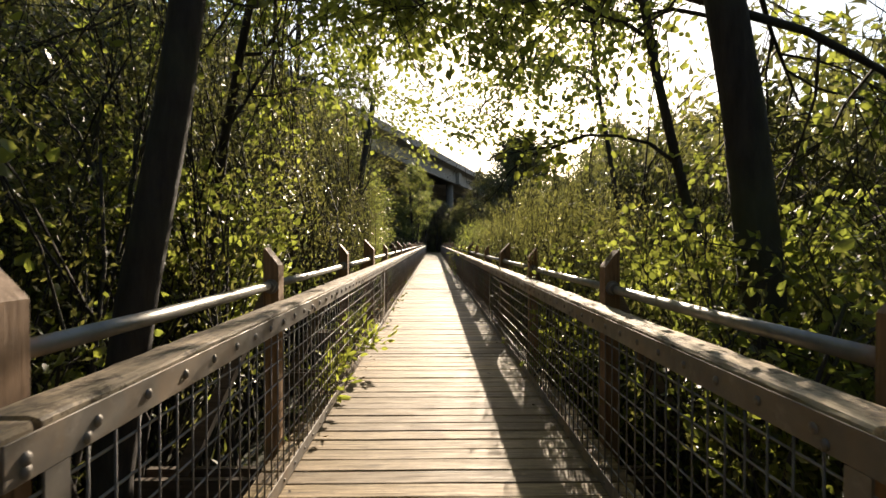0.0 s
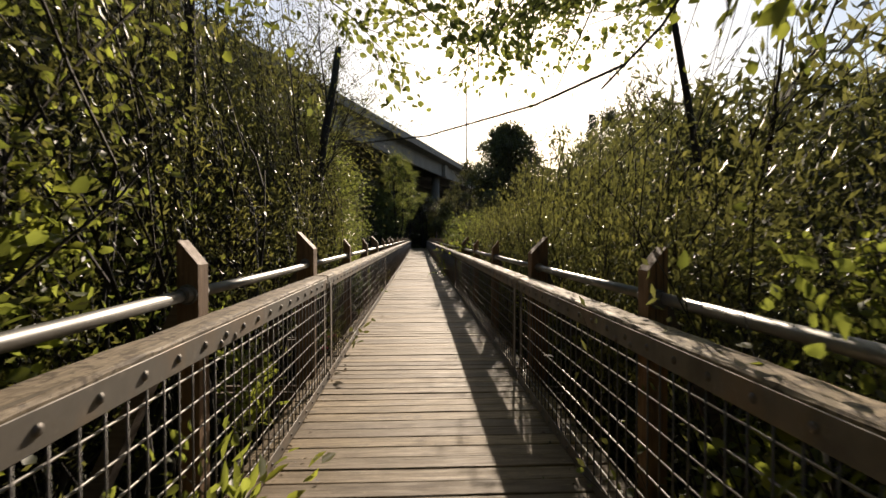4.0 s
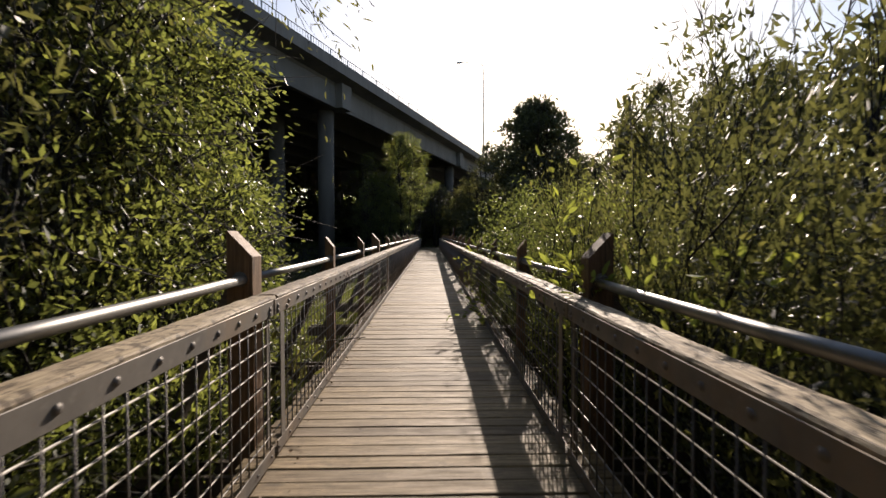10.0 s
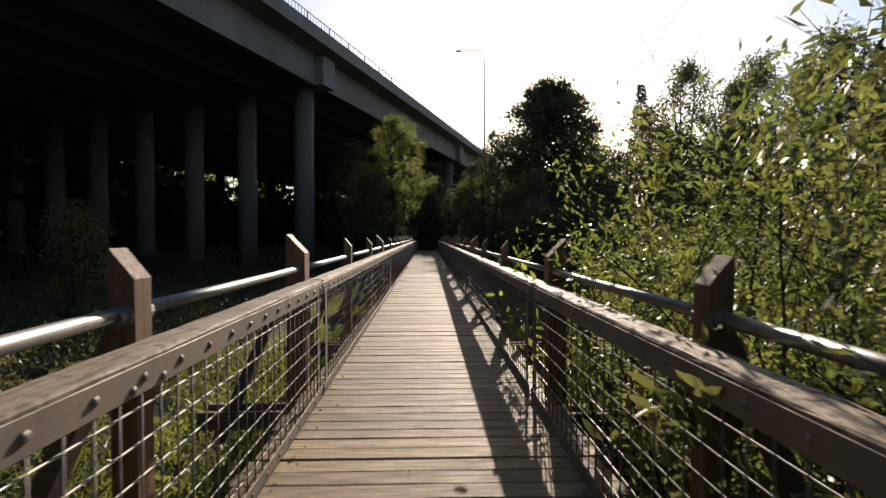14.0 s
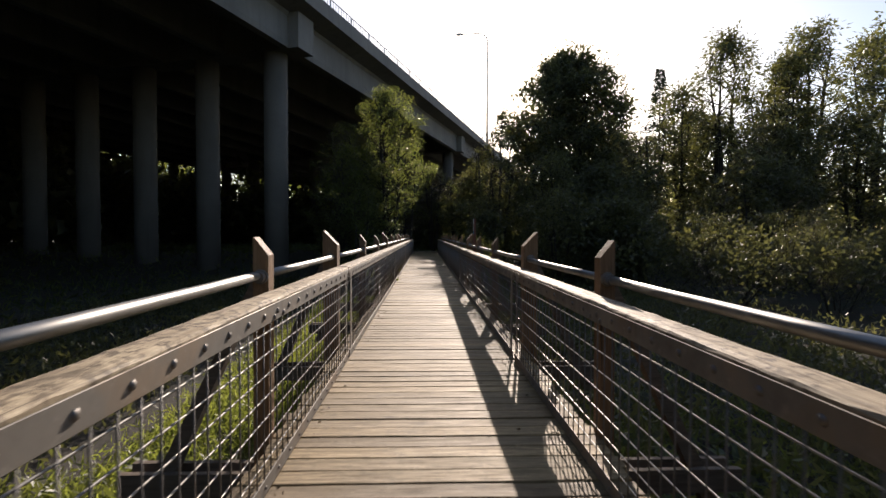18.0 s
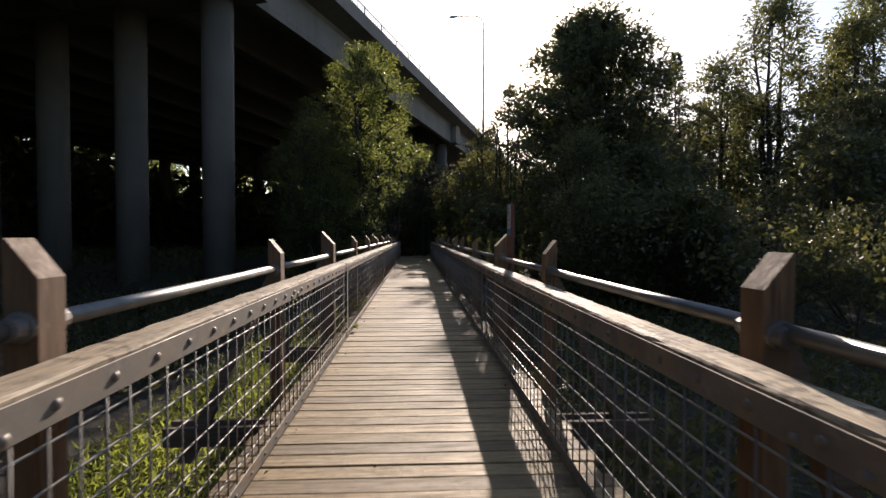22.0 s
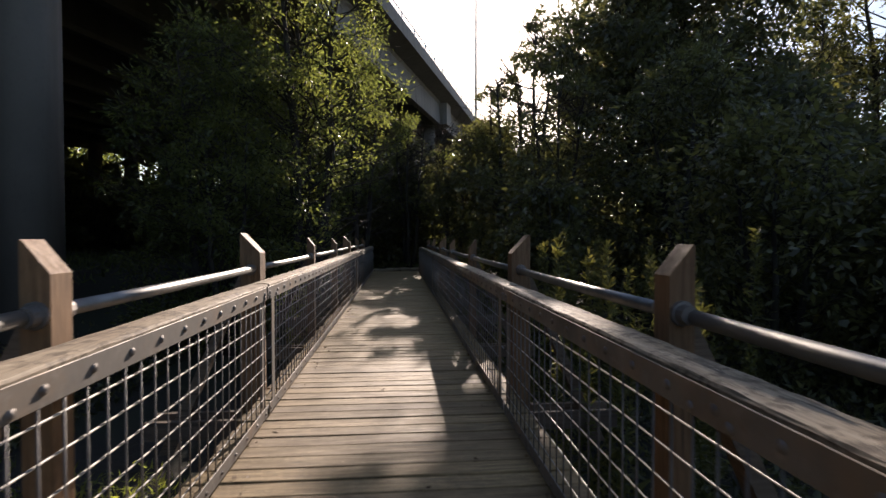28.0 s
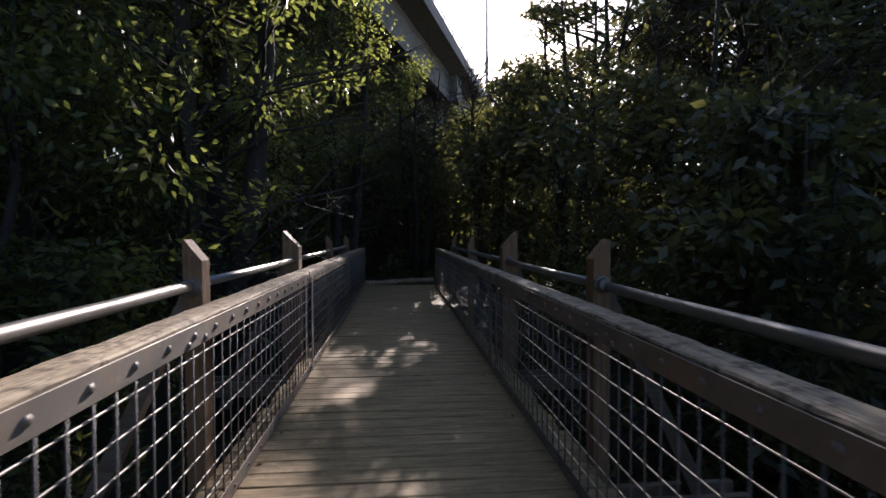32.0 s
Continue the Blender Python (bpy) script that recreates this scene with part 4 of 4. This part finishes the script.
leaning_tree(76, (2.7, -23.2), (-.08, .02), 5.2, .06, [(3.2, (-.8, .6, .5), 2.4, .022), (3.5, (-.6, .8, .5), 2.6, .022), (3.8, (-.9, .2, .6), 2.4, .022), (4.2, (-.5, .7, .8), 2.4, .02), (4.4, (.5, .3, .9), 2.2, .02)], 5200)
leaning_tree(77, (3.5, -18.4), (-.14, .0), 5.6, .05, [(3.9, (-.9, .1, .35), 2.4, .024), (4.2, (-.8, -.5, .4), 2.4, .024), (4.3, (-.7, .5, .6), 2.4, .022), (4.7, (-.9, -.1, .5), 2.3, .022), (4.4, (.4, -.4, .7), 1.9, .02), (4.9, (-.4, .3, .9), 1.9, .02)], 17000, (.07, .05), 3.3, ALDER)
leaning_tree(78, (-2.5, -18.8), (.03, .0), 5.4, .07, [(4.0, (.9, .2, .4), 2.2, .022), (4.3, (.8, -.4, .5), 2.2, .022), (4.6, (.6, .5, .7), 2.0, .02), (4.4, (-.5, -.2, .7), 1.8, .02), (3.9, (.7, -.7, .4), 2.2, .022)], 9500, (.07, .05), 3.4, ALDER)
leaning_tree(75, (-3.0, -12.6), (.06, .0), 4.2, .06, [(2.6, (.9, .35, .75), 3.0, .022), (2.9, (.8, .1, .9), 2.6, .022), (3.2, (.6, -.4, 1.0), 2.4, .02), (3.4, (.5, .3, 1.1), 2.3, .02), (2.4, (.9, -.3, .5), 2.4, .02)], 3600, (.085, .019), 1.0, WILLOW)
leaning_tree(79, (-2.45, -13.5), (.14, .02), 5.2, .11, [(2.4, (.3, .5, .8), 1.8, .03), (2.9, (-.4, .6, .7), 2.0, .03), (3.3, (.5, .4, .8), 1.9, .026), (3.6, (-.3, -.4, 1.0), 1.9, .026)], 4200, (.075, .018), 1.6, WILLOW)
leaning_tree(74, (-2.2, -23.0), (.15, .0), 4.4, .05, [(2.3, (.3, .5, .8), 1.5, .02), (2.9, (.4, .6, .6), 1.7, .022), (3.3, (.6, .1, .7), 1.6, .02), (3.5, (.4, .6, .5), 1.6, .02)], 2600)


# ---------------------------------------------------------------- far woods and undergrowth
def woods(name, spots, label, seed, leaf_len, count, material=None):
    """Distant wooded belt: many clumps of foliage, with gaps."""
    rnd = np.random.default_rng(seed)
    cs, ds = [], []
    for x, y, w, h in spots:
        k = count
        puff = rnd.normal(size=(14, 3)) * (w * .32, w * .32, h * .17) + (0, 0, h * .52)
        c = puff[rnd.integers(0, 14, k)] + rnd.normal(size=(k, 3)) * (w * .17, w * .17, h * .11)
        c[:, 2] = np.clip(c[:, 2], 0.05 * h, None)
        cs.append(c + (x, y, -1.5))
        ds.append(rnd.normal(size=(k, 3)))
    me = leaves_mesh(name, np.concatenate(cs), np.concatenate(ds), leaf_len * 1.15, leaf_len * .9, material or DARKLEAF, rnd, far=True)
    tagged(new(name, me), label, "woods", kind="stuff")


wr = random.Random(4)
belt = []
for i in range(44):
    a = radians(-200 + i * 8.2)
    r = wr.uniform(62, 78)
    belt.append((math.sin(a) * r, 5 + math.cos(a) * r, wr.uniform(11, 16), wr.uniform(9, 15)))
belt = [q for q in belt if not (-3 < q[0] < 26 and q[1] > 40)]
woods("far_woods", belt, "dark distant belt of trees round the marsh", 6, .9, 1100)
# added belt, mostly out of view, keeps open sky from lighting the railings
woods("near_woods", [(-20 + i * 4.2, -42 - (i % 3) * 3, 6, wr.uniform(10, 14)) for i in range(11)] + [(13 + wr.uniform(0, 3), -32 + i * 4.5, 5.5, wr.uniform(7, 10)) for i in range(8)] + [(-13 - wr.uniform(0, 3), -34 + i * 4.5, 5, wr.uniform(7, 9)) for i in range(4)], "dense dark woods added round the start to block skylight, mostly unseen", 16, .36, 1800)
woods("woods_edge", [(-36 - wr.uniform(0, 5), -30 + i * 5.0, 8, wr.uniform(11, 15)) for i in range(22)] + [(-42 + i * 3.6, 62 + (i % 3) * 3, 6, 7.5) for i in range(11)] + [(-16, 62, 7, 6), (-10, 66, 7, 7), (-4, 58, 6, 6), (3, 52, 6, 7), (9, 50, 7, 9)], "thicket of shrubs beyond the viaduct", 7, 1.0, 1900)
woods("thicket", [(wr.uniform(8, 34), wr.uniform(-30, 46), wr.uniform(3, 5), wr.uniform(2.2, 4.2)) for i in range(56)], "dense shrubs on the wet ground under the trees", 8, .15, 1500)
woods("woods_edge", [(9 + i * 3.4, 46 + (i % 3) * 3, 6, 6.5 + (i % 2)) for i in range(11)], "thicket of shrubs behind the tall trees", 17, .55, 1700)
woods("thicket", [(-wr.uniform(8, 24), wr.uniform(-40, -10), wr.uniform(3, 5), wr.uniform(2.5, 5)) for i in range(22)], "dense shrubs behind the willows", 9, .26, 700)


far_side = [along(-60 + i * 6.5, -46.5 - (i % 3) * 2.5, 0)[:2] for i in range(27)]
woods("woods_edge", [(x, y, 7, 17 + (i % 4)) for i, (x, y) in enumerate(far_side)], "sunlit green trees along the far side of the viaduct", 18, .55, 2600, ALDER)
woods("woods_edge", [(*along(100 + (i % 3) * 14 + wr.uniform(0, 6), -42 + (i // 3) * 3.6, 0)[:2], 6, 9.5) for i in range(39)], "green shrubs and trees under the far end of the viaduct", 20, .5, 1500, ALDER)
woods("near_woods", [(*along(-12 + i * 5, -40 - (i % 2) * 2, 0)[:2], 6, 8) for i in range(16)], "dim green shrubs on the far edge of the ground under the viaduct", 21, .4, 1100)
# added out of view, only to block light that reaches under the viaduct
woods("near_woods", [(-13 - (i % 6) * 4.4 - wr.uniform(0, 2), -21 + (i // 6) * 5.5, 5.5, wr.uniform(8, 9.5)) for i in range(18)], "unseen trees added beside the viaduct to dim the light under it", 19, .4, 1300)


def undergrowth(name, x0, x1, y0, y1, count, length, width, height, seed, material, label):
    rnd = np.random.default_rng(seed)
    x, y = rnd.uniform(x0, x1, count), rnd.uniform(y0, y1, count)
    keep = np.array([noise.noise((float(a) * .6, float(b) * .6, seed)) > -.35 for a, b in zip(x, y)])
    x, y = x[keep], y[keep]
    z = np.array([ground_height(float(a), float(b)) for a, b in zip(x, y)]) + np.abs(rnd.normal(size=len(x))) * height
    d = rnd.normal(size=(len(x), 3)) * .7
    d[:, 2] = np.abs(d[:, 2]) * .6 + .5
    me = leaves_mesh(name, np.stack([x, y, z], 1), d, length * 1.1, width * 1.3, material, rnd, far=True)
    tagged(new(name, me), label, "undergrowth", kind="stuff")


undergrowth("undergrowth", -4.6, -1.3, -10, 2, 22000, .13, .026, .16, 21, HERB, "low green marsh herbs and grass beside the boardwalk")
undergrowth("undergrowth", -3.4, -1.25, -5, 9.5, 62000, .075, .014, .13, 26, BRIGHT, "dense fine sunlit grass beside the boardwalk")
undergrowth("undergrowth", -3.6, -1.25, 0, 18, 30000, .1, .02, .15, 29, BRIGHT, "dense green herbs and grass beside the boardwalk")
undergrowth("undergrowth", 1.3, 5, -5, 4, 9000, .15, .032, .2, 22, HERB, "low green marsh herbs and grass beside the boardwalk")
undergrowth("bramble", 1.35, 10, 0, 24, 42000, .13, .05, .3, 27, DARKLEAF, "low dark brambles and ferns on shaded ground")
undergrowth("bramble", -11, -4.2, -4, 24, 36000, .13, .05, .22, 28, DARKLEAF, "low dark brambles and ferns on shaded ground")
undergrowth("undergrowth", -9, 9, 33.4, 41, 9000, .14, .04, .12, 23, HERB, "low herbs at the end of the boardwalk")
undergrowth("undergrowth", -7, 7, -32, -4, 12000, .16, .05, .22, 24, HERB, "shaded herbs under the willow bushes")
undergrowth("undergrowth", -30, -9, -20, 50, 15000, .33, .07, .1, 25, HERB, "sparse herbs on the ground under the viaduct")


# ---------------------------------------------------------------- small plants at the walk
def marsh_plant(seed):
    """Rosette of large upright leaves on stalks."""
    rnd = np.random.default_rng(seed)
    p = thing("marsh_plant", (0, 0, 0), "clump of large bright green marsh leaves", "plant", "marsh plants")
    for k in range(9):
        a = rnd.uniform(0, 6.283)
        tilt = rnd.uniform(.25, .9)
        ln, wd = rnd.uniform(.3, .5), rnd.uniform(.13, .2)
        b = Build()
        way = Vector((math.cos(a) * tilt, math.sin(a) * tilt, 1)).normalized()
        side = way.cross(Vector((0, 0, 1))).normalized()
        up = side.cross(way)
        rows = 6
        for i in range(rows + 1):
            t = i / rows
            c = way * (.18 + ln * t) + Vector((math.cos(a), math.sin(a), -.6)) * (t * t * ln * .35)
            w = wd * .5 * math.sin(math.pi * min(.98, .06 + t * .92)) ** .8
            b.v += [tuple(c - side * w + up * w * .25), tuple(c), tuple(c + side * w + up * w * .25)]
        for i in range(rows):
            for j in (0, 1):
                q = i * 3 + j
                b.f.append((q, q + 1, q + 4, q + 3))
        b.smooth = True
        lf = part("leaf", b, HERB, p)
        part("stalk", Build().tube([(0, 0, -.05), tuple(way * .2)], .008, 5), HERB, lf)
    return p


plants = [marsh_plant(i) for i in range(3)]
rp = random.Random(17)
for k in range(60):
    if k < 34:
        x, y = -rp.uniform(1.35, 3.6), rp.uniform(-10.5, 2.5)
    else:
        x, y = rp.uniform(1.4, 3.8), rp.uniform(-3, 9)
    m = pose(x, y, ground_height(x, y) + .02, rp.uniform(-8, 8), rp.uniform(-8, 8), rp.uniform(0, 360)) @ Matrix.Scale(rp.uniform(.5, .9), 4)
    if k < 3:
        plants[k].matrix_basis = m
    else:
        copy_thing(plants[k % 3], m)


def sprig(name, at, height, reach, leaves, leaf_len, leaf_w, material, seed, label):
    """A few thin shoots that lean through or over the railing."""
    rnd = np.random.default_rng(seed)
    x, y, z = at
    p = thing(name, at, label, "plant", "shoots at the railing")
    b, tips = Build(), []
    inward = -1 if x > 0 else 1
    for k in range(5):
        way = (inward * reach * rnd.uniform(.1, 1), rnd.uniform(-.5, .5), rnd.uniform(.5, 1))
        grow(b, tips, (rnd.normal() * .04, rnd.normal() * .08, 0), way, height * rnd.uniform(.6, 1.1), .006, 1, rnd, .6, .02, (3, 5), None, .2)
    part("stem", b, BARK, p)["kind"] = "stuff"
    per = max(2, int(leaves / len(tips)))
    a0 = np.array([tuple(q[0]) for q in tips]).repeat(per, 0)
    a1 = np.array([tuple(q[1]) for q in tips]).repeat(per, 0)
    c = a0 + (a1 - a0) * rnd.uniform(0, 1.05, len(a0))[:, None] + rnd.normal(size=a0.shape) * .025
    d = (a1 - a0) / (np.linalg.norm(a1 - a0, axis=1)[:, None] + 1e-9)
    part("foliage", leaves_mesh("foliage", c, d, leaf_len, leaf_w, material, rnd, True), material, p)


for k, (x, y, z, h, reach, nl, mat) in enumerate([
        (-1.0, -22.6, 0.0, .5, .7, 170, BRIGHT), (-.98, -23.4, -.02, .42, .6, 140, BRIGHT), (-1.05, -21.2, 0, .6, .4, 150, BRIGHT),
        (-1.1, -18.6, -.05, .5, .3, 110, WILLOW), (-1.12, -14.6, -.1, .65, .3, 130, ALDER), (-1.2, -11.6, -.2, .9, .3, 150, WILLOW),
        (1.02, -12.3, .82, .3, .5, 26, BRIGHT), (1.12, -3.0, .8, .3, .2, 22, BRIGHT), (1.0, -8.3, -.02, .55, .6, 170, BRIGHT), (1.05, -7.6, 0, .8, .4, 170, WILLOW), (1.2, -5.2, -.3, 1.1, .2, 160, BRIGHT), (1.1, -11.8, .3, .9, .25, 100, BRIGHT),
        (1.3, -13.2, .4, .9, .2, 90, BRIGHT), (-1.15, 11.8, -.3, .5, .4, 150, HERB), (-1.2, 9.9, -.3, .6, .3, 150, HERB)]):
    sprig("shoot", (x, y, z), h, reach, nl, .085, .034, mat, 200 + k, "leafy green shoots pushing through the railing")


def pink_flower(x, y, z, seed):
    """Small bloom of many petals on a thin stem."""
    rnd = np.random.default_rng(seed)
    p = thing("pink_flower", (x, y, z), "small pink flower on a thin green stem", "flower", "flowers")
    part("stem", Build().tube([(0, 0, 0), (.01, .01, .12), (.0, .02, .25)], [.003, .0025, .002], 5), HERB, p)
    n = 40
    d = rnd.normal(size=(n, 3))
    d[:, 2] = np.abs(d[:, 2])
    part("bloom", leaves_mesh("bloom", np.tile((0, .02, .25), (n, 1)), d, .03, .012, PETAL, rnd, True), PETAL, p)


PETAL = leaf("petal", (0.35, 0.06, 0.14), (0.6, 0.15, 0.28), (0.4, 0.1, 0.18), .3)
for k, (x, y, z) in enumerate([(-.93, -18.9, -.06), (-1.0, -18.75, -.1), (-.96, -19.3, -.1)]):
    pink_flower(x, y, z, 700 + k)


def litter(count, seed):
    """Dry leaves and bits of bark along the edges of the deck."""
    rnd = np.random.default_rng(seed)
    y = rnd.uniform(-26, 30, count)
    edge = rnd.random(count) < .9
    x = np.where(edge, np.sign(rnd.normal(size=count)) * (.8 - np.abs(rnd.normal(size=count)) * .07), rnd.uniform(-.75, .75, count))
    d = rnd.normal(size=(count, 3))
    d[:, 2] *= .12
    me = leaves_mesh("leaf_litter", np.stack([x, y, np.full(count, .012)], 1), d, .032, .02, LITTER, rnd)
    co = np.empty(len(me.vertices) * 3, np.float32)
    me.vertices.foreach_get("co", co)
    co[2::3] = np.clip(co[2::3], .006, .02)
    me.vertices.foreach_set("co", co)
    tagged(new("leaf_litter", me), "small dry leaves and litter on the planks", "litter", kind="stuff")


LITTER = leaf("dry_leaf", (0.07, 0.04, 0.02), (0.2, 0.13, 0.07), (0.15, 0.1, 0.05), .15, .7)
litter(620, 91)
